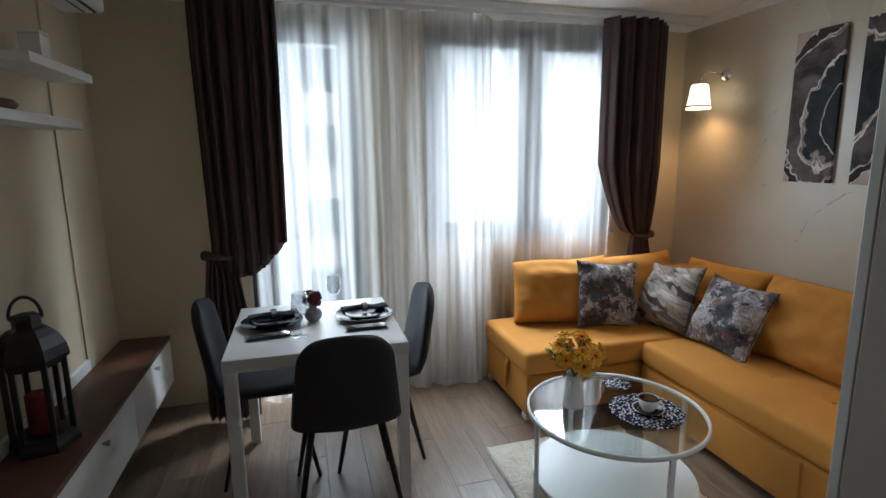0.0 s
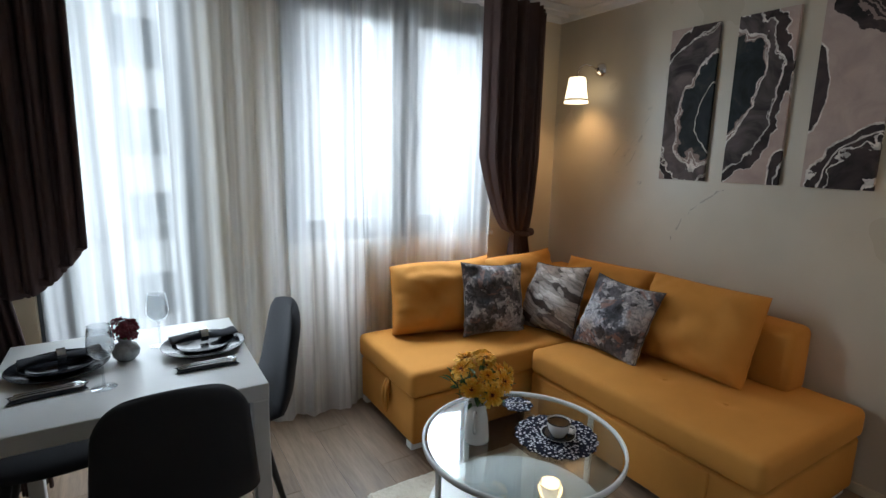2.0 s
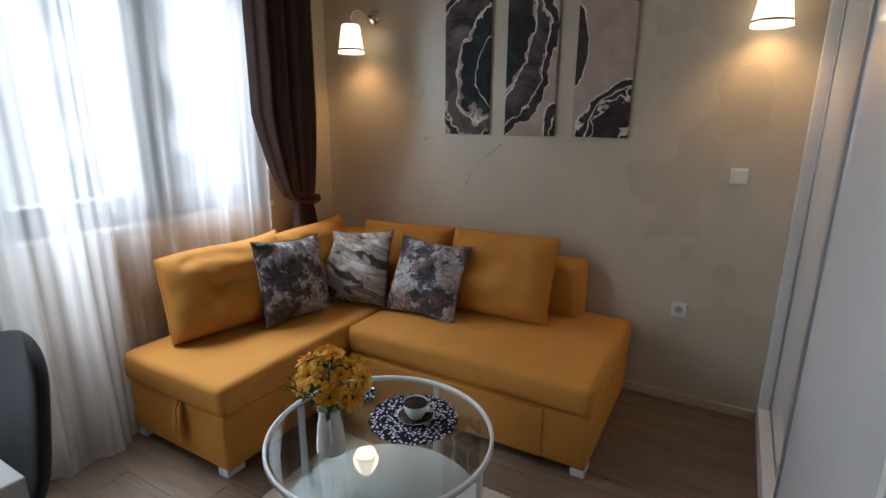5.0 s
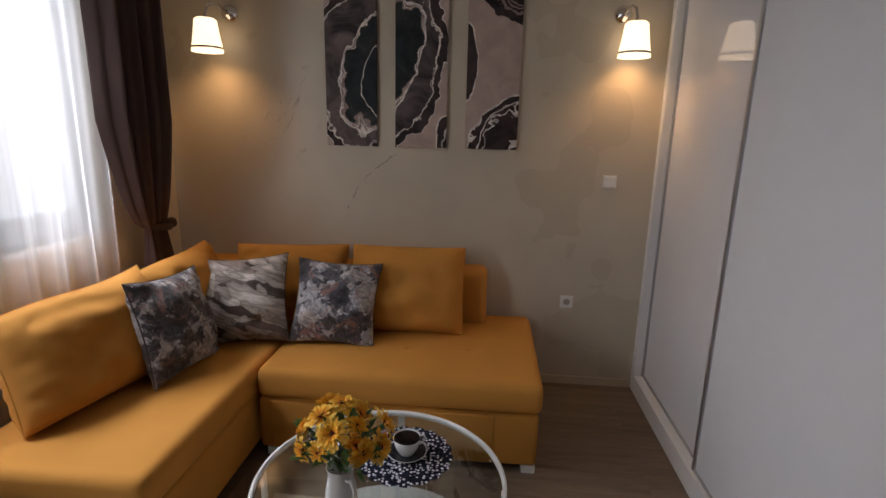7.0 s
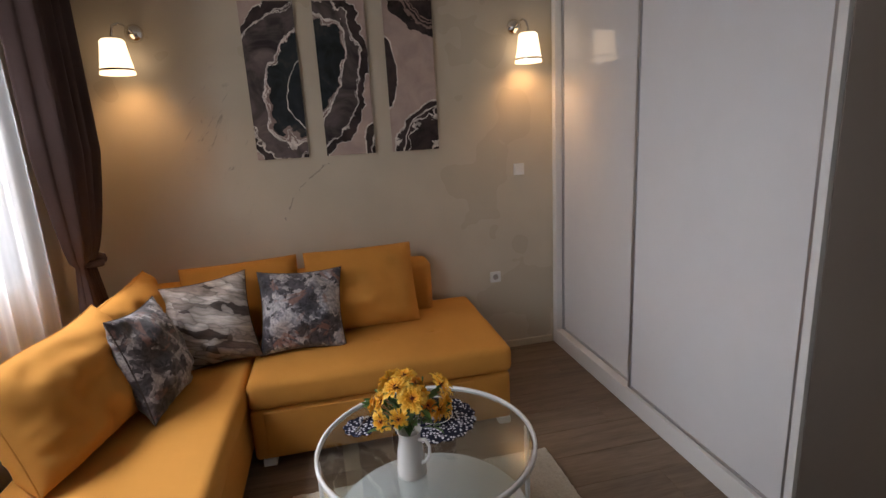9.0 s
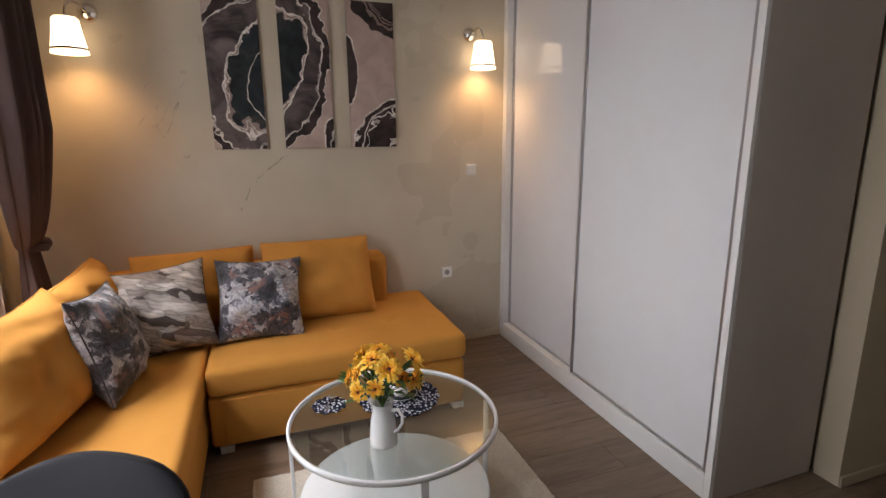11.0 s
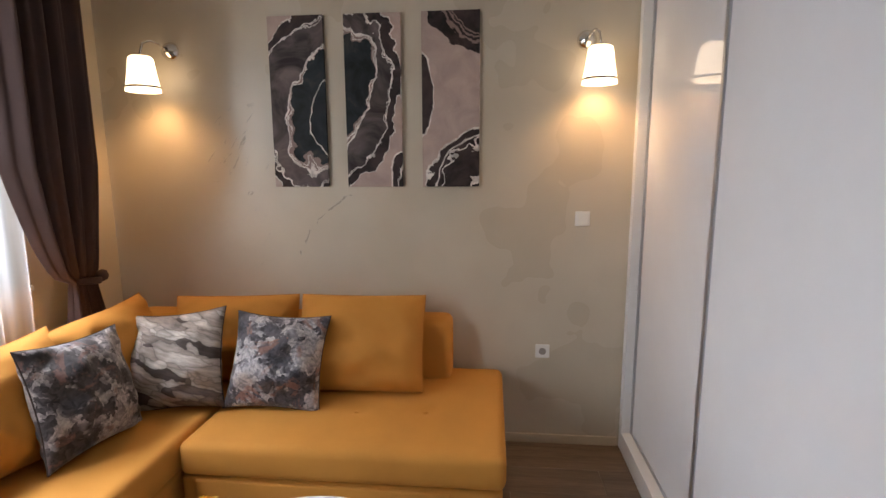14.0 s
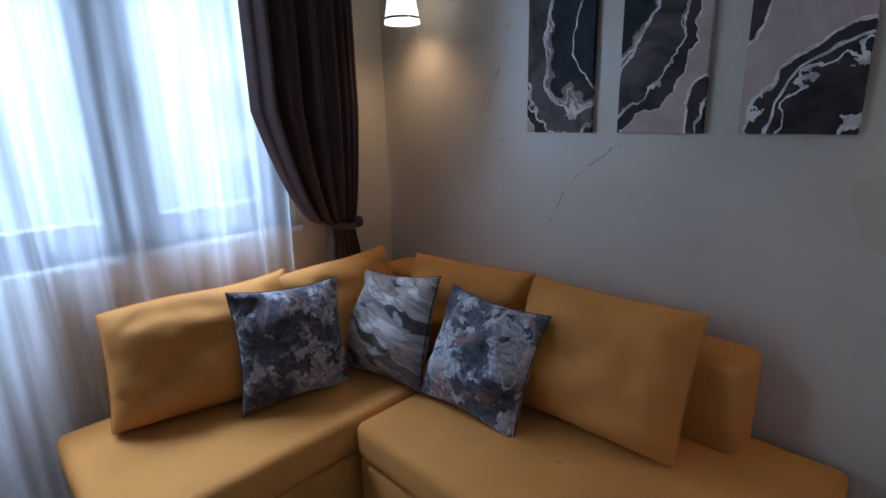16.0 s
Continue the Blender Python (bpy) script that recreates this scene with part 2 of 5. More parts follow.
def floral(name, ground, tints, seed):
    """Printed cotton with blurred flowers and leaves."""
    m, nt, b = material(name)
    mp = nt.nodes.new("ShaderNodeMapping")
    mp.inputs["Location"].default_value = (seed, seed * 0.7, 0)
    nt.links.new(nt.nodes.new("ShaderNodeTexCoord").outputs["Object"], mp.inputs[0])
    at = mp.outputs[0]
    wob = node(nt, "ShaderNodeTexNoise", Scale=22.0, Detail=4.0)
    nt.links.new(at, wob.inputs["Vector"])
    small = nt.nodes.new("ShaderNodeVectorMath")
    small.operation, small.inputs["Scale"].default_value = "SCALE", 0.075
    nt.links.new(wob.outputs["Color"], small.inputs[0])
    bent = nt.nodes.new("ShaderNodeVectorMath")
    bent.operation = "ADD"
    nt.links.new(at, bent.inputs[0])
    nt.links.new(small.outputs[0], bent.inputs[1])

    def cells(scale):
        v = node(nt, "ShaderNodeTexVoronoi", Scale=scale)
        nt.links.new(bent.outputs[0], v.inputs["Vector"])
        g = nt.nodes.new("ShaderNodeRGBToBW")
        nt.links.new(v.outputs["Color"], g.inputs[0])
        return g.outputs[0]

    both = mixed(nt, 0.45, cells(17.0), cells(42.0))
    both = mixed(nt, 0.5, both, ramp(nt, noise_of(nt, at, 5.5, 3), [(0.32, (0.1,) * 3), (0.68, (0.9,) * 3)]))
    col = ramp(nt, both, [(0.28, tints[0]), (0.40, ground), (0.46, tints[0]), (0.53, tints[1]), (0.58, tints[2]), (0.63, tints[1]), (0.72, tints[2])])
    warm = ramp(nt, noise_of(nt, at, 7.5, 4, 0.6, 1.2), [(0.57, (0, 0, 0)), (0.63, (1, 1, 1))])
    col = mixed(nt, mixed(nt, 1.0, warm, (0.75, 0.75, 0.75), "MULTIPLY"), col, tints[3])
    petal = noise_of(nt, at, 60, 5, 0.65, 1.0)
    col = mixed(nt, 0.6, col, ramp(nt, petal, [(0.36, (0.45,) * 3), (0.50, (0.95,) * 3), (0.64, (1.3,) * 3)]), "MULTIPLY")
    nt.links.new(col, b.inputs["Base Color"])
    b.inputs["Roughness"].default_value, b.inputs["Sheen Weight"].default_value = 0.75, 0.2
    bumped(nt, b, noise_of(nt, at, 700, 2), 0.3, 0.001)
    return m


def leafy():
    """Printed cotton with overlapping pale leaves in greige."""
    m, nt, b = material("leaf_print_cotton")
    at = place(nt, (0.19, 0.4, 0.034), rot=(0, radians(22), 0), kind="TEXTURE")
    warp = node(nt, "ShaderNodeTexNoise", Scale=7.0, Detail=3.0)
    nt.links.new(place(nt), warp.inputs["Vector"])
    swing = nt.nodes.new("ShaderNodeVectorMath")
    swing.operation, swing.inputs["Scale"].default_value = "SCALE", 2.2
    nt.links.new(warp.outputs["Color"], swing.inputs[0])
    add = nt.nodes.new("ShaderNodeVectorMath")
    add.operation = "ADD"
    nt.links.new(at, add.inputs[0])
    nt.links.new(swing.outputs[0], add.inputs[1])
    vor, edge = node(nt, "ShaderNodeTexVoronoi", Scale=1.0), node(nt, "ShaderNodeTexVoronoi", Scale=1.0)
    edge.feature = "DISTANCE_TO_EDGE"
    for v in (vor, edge):
        nt.links.new(add.outputs[0], v.inputs["Vector"])
    bw = nt.nodes.new("ShaderNodeRGBToBW")
    nt.links.new(vor.outputs["Color"], bw.inputs[0])
    leaf = ramp(nt, bw.outputs[0], [(0.22, (0.10, 0.075, 0.065)), (0.36, (0.34, 0.285, 0.245)), (0.55, (0.60, 0.54, 0.49)), (0.72, (0.40, 0.335, 0.29)), (0.85, (0.17, 0.13, 0.115))])
    gap = ramp(nt, edge.outputs["Distance"], [(0.0, (0.5,) * 3), (0.05, (0.8,) * 3), (0.30, (1.08,) * 3)])
    ribs = ramp(nt, noise_of(nt, at, 3.5, 4, 0.6), [(0.35, (0.72,) * 3), (0.65, (1.12,) * 3)])
    nt.links.new(mixed(nt, 1.0, mixed(nt, 1.0, leaf, gap, "MULTIPLY"), ribs, "MULTIPLY"), b.inputs["Base Color"])
    b.inputs["Roughness"].default_value = 0.75
    bumped(nt, b, edge.outputs["Distance"], 0.4, 0.004)
    return m


def sheer_cloth():
    m, nt, b = material("sheer_voile")
    nt.nodes.remove(b)
    out = nt.nodes["Material Output"]
    tr = node(nt, "ShaderNodeBsdfTransparent", Color=(0.96, 0.97, 0.98, 1))
    lu = node(nt, "ShaderNodeBsdfTranslucent", Color=(0.93, 0.93, 0.93, 1))
    df = node(nt, "ShaderNodeBsdfDiffuse", Color=(0.90, 0.90, 0.89, 1))
    a, c = nt.nodes.new("ShaderNodeMixShader"), nt.nodes.new("ShaderNodeMixShader")
    a.inputs[0].default_value = 0.34
    nt.links.new(lu.outputs[0], a.inputs[1])
    nt.links.new(df.outputs[0], a.inputs[2])
    weave = noise_of(nt, place(nt, (6, 4, 0.2), True), 2, 3, 0.6)
    nt.links.new(ramp(nt, weave, [(0.32, (0.32,) * 3), (0.52, (0.42,) * 3), (0.68, (0.62,) * 3)]), c.inputs[0])
    nt.links.new(tr.outputs[0], c.inputs[1])
    nt.links.new(a.outputs[0], c.inputs[2])
    nt.links.new(c.outputs[0], out.inputs[0])
    return m


def thin_glass(name, tint, gloss=1.0):
    """Clear pane: see-through with a mirror gloss that grows with the slant."""
    m, nt, b = material(name)
    nt.nodes.remove(b)
    tr = node(nt, "ShaderNodeBsdfTransparent", Color=(*tint, 1))
    gl = node(nt, "ShaderNodeBsdfGlossy", Roughness=0.01)
    fr = node(nt, "ShaderNodeLayerWeight", Blend=0.5)
    mx = nt.nodes.new("ShaderNodeMixShader")
    nt.links.new(ramp(nt, fr.outputs["Facing"], [(0.0, (0.025 * gloss,) * 3), (0.55, (0.05 * gloss,) * 3), (0.8, (0.2 * gloss,) * 3), (1.0, (0.9,) * 3)]), mx.inputs[0])
    nt.links.new(tr.outputs[0], mx.inputs[1])
    nt.links.new(gl.outputs[0], mx.inputs[2])
    nt.links.new(mx.outputs[0], nt.nodes["Material Output"].inputs[0])
    return m


def glowing(name, colour, strength, base=(0.8, 0.75, 0.65)):
    m, nt, b = material(name)
    b.inputs["Base Color"].default_value = (*base, 1)
    b.inputs["Emission Color"].default_value = (*colour, 1)
    b.inputs["Emission Strength"].default_value = strength
    b.inputs["Roughness"].default_value = 0.4
    return m


PLASTER = stone_plaster()
WALL = plain("beige_wall_paint", (0.56, 0.475, 0.345), 0.75, vary=0.05, scale=120, bump=0.12, stain=1.2, world_space=True)
WINDOW_WALL = plain("sand_wall_paint", (0.60, 0.50, 0.35), 0.75, vary=0.05, scale=120, bump=0.12, stain=1.2, world_space=True)
CEILING = plain("ceiling_white_paint", (0.74, 0.73, 0.71), 0.85, vary=0.03, scale=140, bump=0.08, stain=1.0, world_space=True)
OAK = laminate()
ORANGE = fabric("mustard_velvet", (0.52, 0.225, 0.036), 0.10, 1100, 0.7)
AGATE = agate()
FLORAL = floral("floral_print_cotton", (0.070, 0.062, 0.068), ((0.018, 0.016, 0.019), (0.21, 0.195, 0.205), (0.45, 0.42, 0.41), (0.20, 0.105, 0.085)), 3.1)
FLORAL_B = floral("floral_print_cotton_pale", (0.085, 0.083, 0.10), ((0.022, 0.021, 0.028), (0.24, 0.235, 0.26), (0.50, 0.47, 0.47), (0.26, 0.13, 0.10)), 8.4)
LEAFY = leafy()
PIPING = plain("dark_piping", (0.05, 0.038, 0.035), 0.8, bump=0.1)
CHAIR = fabric("charcoal_chair_fabric", (0.026, 0.026, 0.031), 0.15, 900, 0.4)
BLACK = plain("black_powder_coat", (0.012, 0.012, 0.013), 0.45, bump=0.1)
WHITE = plain("white_lacquer", (0.74, 0.74, 0.73), 0.32, vary=0.03, bump=0.05)
GLOSS = plain("gloss_white_door", (0.70, 0.70, 0.715), 0.05, vary=0.02, bump=0.02, scale=12)
END_PANEL = plain("grey_beige_end_panel", (0.50, 0.44, 0.405), 0.5, vary=0.04, bump=0.05, world_space=True)
ALU = plain("brushed_aluminium", (0.46, 0.46, 0.48), 0.36, metal=0.85, vary=0.06)
CHROME = plain("chrome", (0.72, 0.70, 0.67), 0.12, metal=1.0, vary=0.03, bump=0)
BROWN = fabric("chocolate_curtain_cloth", (0.066, 0.038, 0.034), 0.15, 800, 0.35)
SHEER = sheer_cloth()
ANTHRACITE = plain("anthracite_window_profile", (0.055, 0.060, 0.068), 0.4, vary=0.06)
WALNUT = plain("walnut_board", (0.095, 0.040, 0.023), 0.5, vary=0.2, scale=40, stain=8)
DOOR_FRAME_DARK = plain("wenge_frame", (0.022, 0.011, 0.009), 0.35, vary=0.2, scale=40)
PANE = thin_glass("window_glass", (0.96, 0.98, 0.98))
TABLE_GLASS = thin_glass("table_glass", (0.84, 0.88, 0.87), 4.0)
CLEAR = thin_glass("lantern_glass", (0.97, 0.98, 0.98))
CRYSTAL = thin_glass("wine_glass", (0.91, 0.92, 0.93), 2.6)
SOCKET_WELL = plain("grey_socket_well", (0.30, 0.27, 0.24), 0.4, vary=0.05)
PLASTIC = plain("white_plastic", (0.76, 0.75, 0.72), 0.35, vary=0.02, bump=0.03)
PORCELAIN = plain("porcelain", (0.74, 0.73, 0.71), 0.15, vary=0.02, bump=0.02)
SLATE = plain("dark_glazed_plate", (0.016, 0.018, 0.024), 0.12, vary=0.1, bump=0.03)
NAPKIN = fabric("navy_napkin", (0.014, 0.015, 0.022), 0.15, 800, 0.2)
STEEL = plain("cutlery_steel", (0.55, 0.55, 0.56), 0.2, metal=1.0, bump=0)
COFFEE = plain("black_coffee", (0.008, 0.004, 0.003), 0.08, bump=0)
SHADE = glowing("lamp_shade_glass", (1.0, 0.78, 0.50), 3.0)
BULB = glowing("bulb", (1.0, 0.72, 0.4), 20)
MIRROR = plain("mirror_glass", (0.85, 0.86, 0.86), 0.02, metal=1.0, vary=0.0, bump=0)
FACADE = plain("white_render_facade", (0.80, 0.80, 0.79), 0.9, vary=0.04, scale=3, bump=0.1, stain=0.3)
FACADE_GLASS = plain("facade_window_glass", (0.14, 0.16, 0.18), 0.15, vary=0.15, stain=0.4, bump=0)
CONCRETE = plain("pavement_concrete", (0.34, 0.33, 0.31), 0.9, vary=0.1, scale=20)
HEART = plain("flower_heart", (0.12, 0.022, 0.008), 0.9, vary=0.3, scale=300)
LEAF = plain("leaf_green", (0.06, 0.135, 0.03), 0.55, vary=0.35, stain=20)
WINE_PETAL = plain("burgundy_petal", (0.16, 0.008, 0.02), 0.6, vary=0.3, stain=30)
CANDLE = plain("red_candle_wax", (0.20, 0.012, 0.012), 0.45, vary=0.1)
TEALIGHT = plain("ivory_wax", (0.72, 0.62, 0.45), 0.4, vary=0.05)


def rug_pile():
    m, nt, b = material("cream_rug_pile")
    at = place(nt, world_space=True)
    fine, wide = noise_of(nt, at, 160, 3), noise_of(nt, at, 9, 4)
    base = ramp(nt, wide, [(0.3, (0.47, 0.405, 0.31)), (0.7, (0.62, 0.56, 0.46))])
    nt.links.new(mixed(nt, 0.4, base, ramp(nt, fine, [(0.3, (0.34, 0.29, 0.22)), (0.7, (0.68, 0.62, 0.52))])), b.inputs["Base Color"])
    b.inputs["Roughness"].default_value, b.inputs["Sheen Weight"].default_value = 0.95, 0.4
    bumped(nt, b, fine, 0.7, 0.006)
    return m


RUG = rug_pile()


def petal_cloth(name, inner, middle, tip, r):
    """Dyed petal cloth: deep colour at the heart, paler towards the tips."""
    m, nt, b = material(name)
    at = place(nt)
    far = nt.nodes.new("ShaderNodeVectorMath")
    far.operation = "LENGTH"
    nt.links.new(at, far.inputs[0])
    d = calc(nt, "ADD", calc(nt, "DIVIDE", far.outputs["Value"], r), calc(nt, "MULTIPLY", calc(nt, "SUBTRACT", noise_of(nt, at, 90, 3), 0.5), 0.35))
    nt.links.new(ramp(nt, d, [(0.22, inner), (0.55, middle), (0.95, tip)]), b.inputs["Base Color"])
    b.inputs["Roughness"].default_value = 0.7
    bumped(nt, b, noise_of(nt, at, 400, 2), 0.2, 0.001)
    return m


PETAL = petal_cloth("yellow_petal", (0.86, 0.32, 0.012), (0.93, 0.50, 0.03), (0.95, 0.63, 0.11), 0.044)
PETAL_B = petal_cloth("orange_petal", (0.74, 0.19, 0.012), (0.91, 0.39, 0.025), (0.94, 0.55, 0.10), 0.044)


def doily_print():
    m, nt, b = material("blue_floral_placemat")
    at = place(nt)
    vor = node(nt, "ShaderNodeTexVoronoi", Scale=78.0, Randomness=0.75)
    nt.links.new(at, vor.inputs["Vector"])
    petals = noise_of(nt, at, 95, 2, 0.5, 1.5)
    flower = ramp(nt, vor.outputs["Distance"], [(0.07, (0.02, 0.022, 0.04)), (0.12, (0.72, 0.72, 0.74)), (0.34, (0.60, 0.60, 0.66)), (0.41, (0.010, 0.012, 0.026))])
    nt.links.new(mixed(nt, 0.75, flower, ramp(nt, petals, [(0.40, (0.05, 0.055, 0.09)), (0.48, (1.1,) * 3)]), "MULTIPLY"), b.inputs["Base Color"])
    b.inputs["Roughness"].default_value = 0.85
    b.inputs["Specular IOR Level"].default_value = 0.15
    return m


PLACEMAT = doily_print()


# ---- shape helpers ----
def part(name, bm, mat, parent=None, label="", smooth=False):
    """Link a bmesh as one mesh object, under its thing if given."""
    me = bpy.data.meshes.new(name)
    bmesh.ops.recalc_face_normals(bm, faces=bm.faces)
    bm.to_mesh(me)
    bm.free()
    me.materials.append(mat)
    if smooth:
        me.shade_smooth()
    ob = new(name, me)
    ob.parent = parent
    if label:
        ob["label"] = label
    return ob


def thing(name, label, category, at=(0, 0, 0), rz=0, group="", kind=""):
    ob = new(name)
    ob.matrix_basis = pose(*at, 0, 0, rz)
    return tagged(ob, label, category, group, kind)


def box(x0, x1, y0, y1, z0, z1, bevel=0.0, seg=2, bm=None):
    """A box between two corners, its edges rounded."""
    b = bmesh.new()
    bmesh.ops.create_cube(b, size=1)
    bmesh.ops.scale(b, vec=(x1 - x0, y1 - y0, z1 - z0), verts=b.verts)
    bmesh.ops.translate(b, vec=((x0 + x1) / 2, (y0 + y1) / 2, (z0 + z1) / 2), verts=b.verts)
    if bevel:
        bmesh.ops.bevel(b, geom=b.edges[:], offset=bevel, segments=seg, affect="EDGES", profile=0.5)
    if bm is None:
        return b
    me = bpy.data.meshes.new("tmp")
    b.to_mesh(me)
    b.free()
    bm.from_mesh(me)
    bpy.data.meshes.remove(me)
    return bm


def moved(bm, m):
    bmesh.ops.transform(bm, matrix=m, verts=bm.verts)
    return bm


def lathe(profile, seg=24, bm=None, closed=False):
    """A turned body from (radius, height) pairs."""
    bm = bm or bmesh.new()
    rings = []
    for r, z in profile:
        if r < 1e-5:
            rings.append([bm.verts.new((0, 0, z))])
        else:
            rings.append([bm.verts.new((r * math.cos(2 * math.pi * i / seg), r * math.sin(2 * math.pi * i / seg), z)) for i in range(seg)])
    pairs = list(zip(rings, rings[1:])) + ([(rings[-1], rings[0])] if closed else [])
    for a, c in pairs:
        for i in range(seg):
            j = (i + 1) % seg
            q = [a[i % len(a)], a[j % len(a)], c[j % len(c)], c[i % len(c)]]
            q = list(dict.fromkeys(q))
            if len(q) > 2:
                bm.faces.new(q)
    return bm


def tube(path, radius, seg=8, bm=None):
    """A round bar along points; radius may be one number or one for each point."""
    bm = bm or bmesh.new()
    pts = [Vector(p) for p in path]
    rr = radius if isinstance(radius, (list, tuple)) else [radius] * len(pts)
    rings, up = [], None
    for i, p in enumerate(pts):
        d = (pts[min(i + 1, len(pts) - 1)] - pts[max(i - 1, 0)]).normalized()
        if up is None:
            up = d.orthogonal().normalized()
        up = (up - d * up.dot(d)).normalized()
        side = d.cross(up)
        rings.append([bm.verts.new(p + rr[i] * (up * math.cos(a) + side * math.sin(a))) for a in (2 * math.pi * k / seg for k in range(seg))])
    for a, c in zip(rings, rings[1:]):
        for k in range(seg):
            bm.faces.new((a[k], a[(k + 1) % seg], c[(k + 1) % seg], c[k]))
    bm.faces.new(rings[0][::-1])
    bm.faces.new(rings[-1])
    return bm


def outline(u, v, w, h, pinch, sag):
    """Where a point of a cushion's flat pattern lies: edges drawn in between the corners, the top sagging at its ends."""
    return u * w / 2 * (1 - pinch * (1 - v * v)), v * h / 2 * (1 - pinch * (1 - u * u)) + h / 2 - sag * (v + 1) / 2 * u * abs(u)


def pillow(w, h, t, power=3.0, pinch=0.07, n=22, wrinkle=0.0, sag=0.0, seed=0):
    """A stuffed cushion in the x-z plane, its face towards -y, base at z = 0."""
    bm = bmesh.new()
    grid = {}
    for s in (-1, 1):
        for i in range(n + 1):
            for j in range(n + 1):
                u, v = -math.cos(math.pi * i / n), -math.cos(math.pi * j / n)
                rim = i in (0, n) or j in (0, n)
                if rim and s == 1:
                    grid[s, i, j] = grid[-1, i, j]
                    continue
                x, z = outline(u, v, w, h, pinch, sag)
                puff = ((1 - abs(u) ** power) * (1 - abs(v) ** power)) ** 0.5
                low = 1 + 0.16 * (1 - v) / 2
                y = s * t / 2 * puff * low
                if wrinkle:
                    ends = min(1.0, 3.0 * (1 - abs(u))) * min(1.0, 3.0 * (1 - abs(v)))
                    y += wrinkle * ends * noise.noise((u * 1.8 + seed, v * 1.8, s * 3.0)) + 0.4 * wrinkle * ends * noise.noise((u * 4.5 + seed, v * 3.5 + u * 2, s * 7.0))
                    fold = math.exp(-((abs(u) + abs(v) - 1.45) / 0.12) ** 2)
                    y -= s * 0.35 * wrinkle * fold * ends
                    brim = min(1 - abs(u), 1 - abs(v))
                    along = u if abs(v) > abs(u) else v
                    y += s * 0.16 * wrinkle * math.sin(15 * along + 2.2 * math.sin(4 * along + seed)) * min(1, brim / 0.05) * math.exp(-brim / 0.16)
                grid[s, i, j] = bm.verts.new((x, y, z))
    for s in (-1, 1):
        for i in range(n):
            for j in range(n):
                bm.faces.new((grid[s, i, j], grid[s, i + 1, j], grid[s, i + 1, j + 1], grid[s, i, j + 1]))
    return bm


def rim_path(w, h, pinch, sag=0.0, n=12):
    """The seam that runs round a pillow()."""
    pts = []
    for a, b, c, d in ((-1, -1, 1, -1), (1, -1, 1, 1), (1, 1, -1, 1), (-1, 1, -1, -1)):
        for k in range(n):
            x, z = outline(a + (c - a) * k / n, b + (d - b) * k / n, w, h, pinch, sag)
            pts.append((x, 0, z))
    return pts + pts[:1]


def cloth(line, zs, shape, mat, name, parent=None, label=""):
    """A hanging cloth: shape(u, z) gives (x, y, z) for u from 0 to 1."""
    bm = bmesh.new()
    rows = [[bm.verts.new(shape(i / line, z)) for i in range(line + 1)] for z in zs]
    for a, c in zip(rows, rows[1:]):
        for i in range(line):
            bm.faces.new((a[i], a[i + 1], c[i + 1], c[i]))
    return part(name, bm, mat, parent, label, smooth=True)


# ---- the room ----
X0, X1, Y1, H = -1.105, 2.785, 3.33, 2.445
YB, XC, YC = -1.8, 0.795, 0.060
T = 0.2


def wall(name, mat, label, pieces):
    bm = bmesh.new()
    for p in pieces:
        box(*p, bm=bm)
    return tagged(part(name, bm, mat), label, "wall", kind="structure")


DX0, DX1, DZ = -0.33, 0.39, 2.35          # balcony door opening
WX0, WX1, WZ0, WZ1 = 0.80, 2.22, 0.95, 2.37   # window opening
TW = 0.26
wall("wall_north", WINDOW_WALL, "sand-painted wall with balcony door and window openings",
     [(X0 - T, DX0, Y1, Y1 + TW, 0, H), (DX0, DX1, Y1, Y1 + TW, DZ, H), (DX1, WX0, Y1, Y1 + TW, 0, H), (WX0, WX1, Y1, Y1 + TW, 0, WZ0),
      (WX0, WX1, Y1, Y1 + TW, WZ1, H), (WX1, X1 + T, Y1, Y1 + TW, 0, H)])
wall("wall_east", PLASTER, "beige stone-effect plaster wall with grey scratches", [(X1, X1 + T, -0.1, Y1, 0, H)])
wall("wall_west", WALL, "beige painted wall behind the media unit", [(X0 - T, X0, YB, Y1, 0, H)])
wall("wall_hall", WALL, "beige painted hall wall beside the wardrobe", [(XC, XC + 0.1, YB, YC, 0, H)])
wall("wall_behind_wardrobe", WALL, "beige painted wall behind the wardrobe", [(XC + 0.1, X1, YC - 0.23, YC - 0.03, 0, H)])
wall("wall_south", WALL, "beige painted wall closing the hall", [(X0 - T, XC + 0.1, YB - T, YB, 0, H)])
tagged(part("ceiling", box(X0 - T, X1 + T, YB - T, Y1 + TW, H, H + 0.15), CEILING), "white painted flat ceiling", "ceiling", kind="structure")

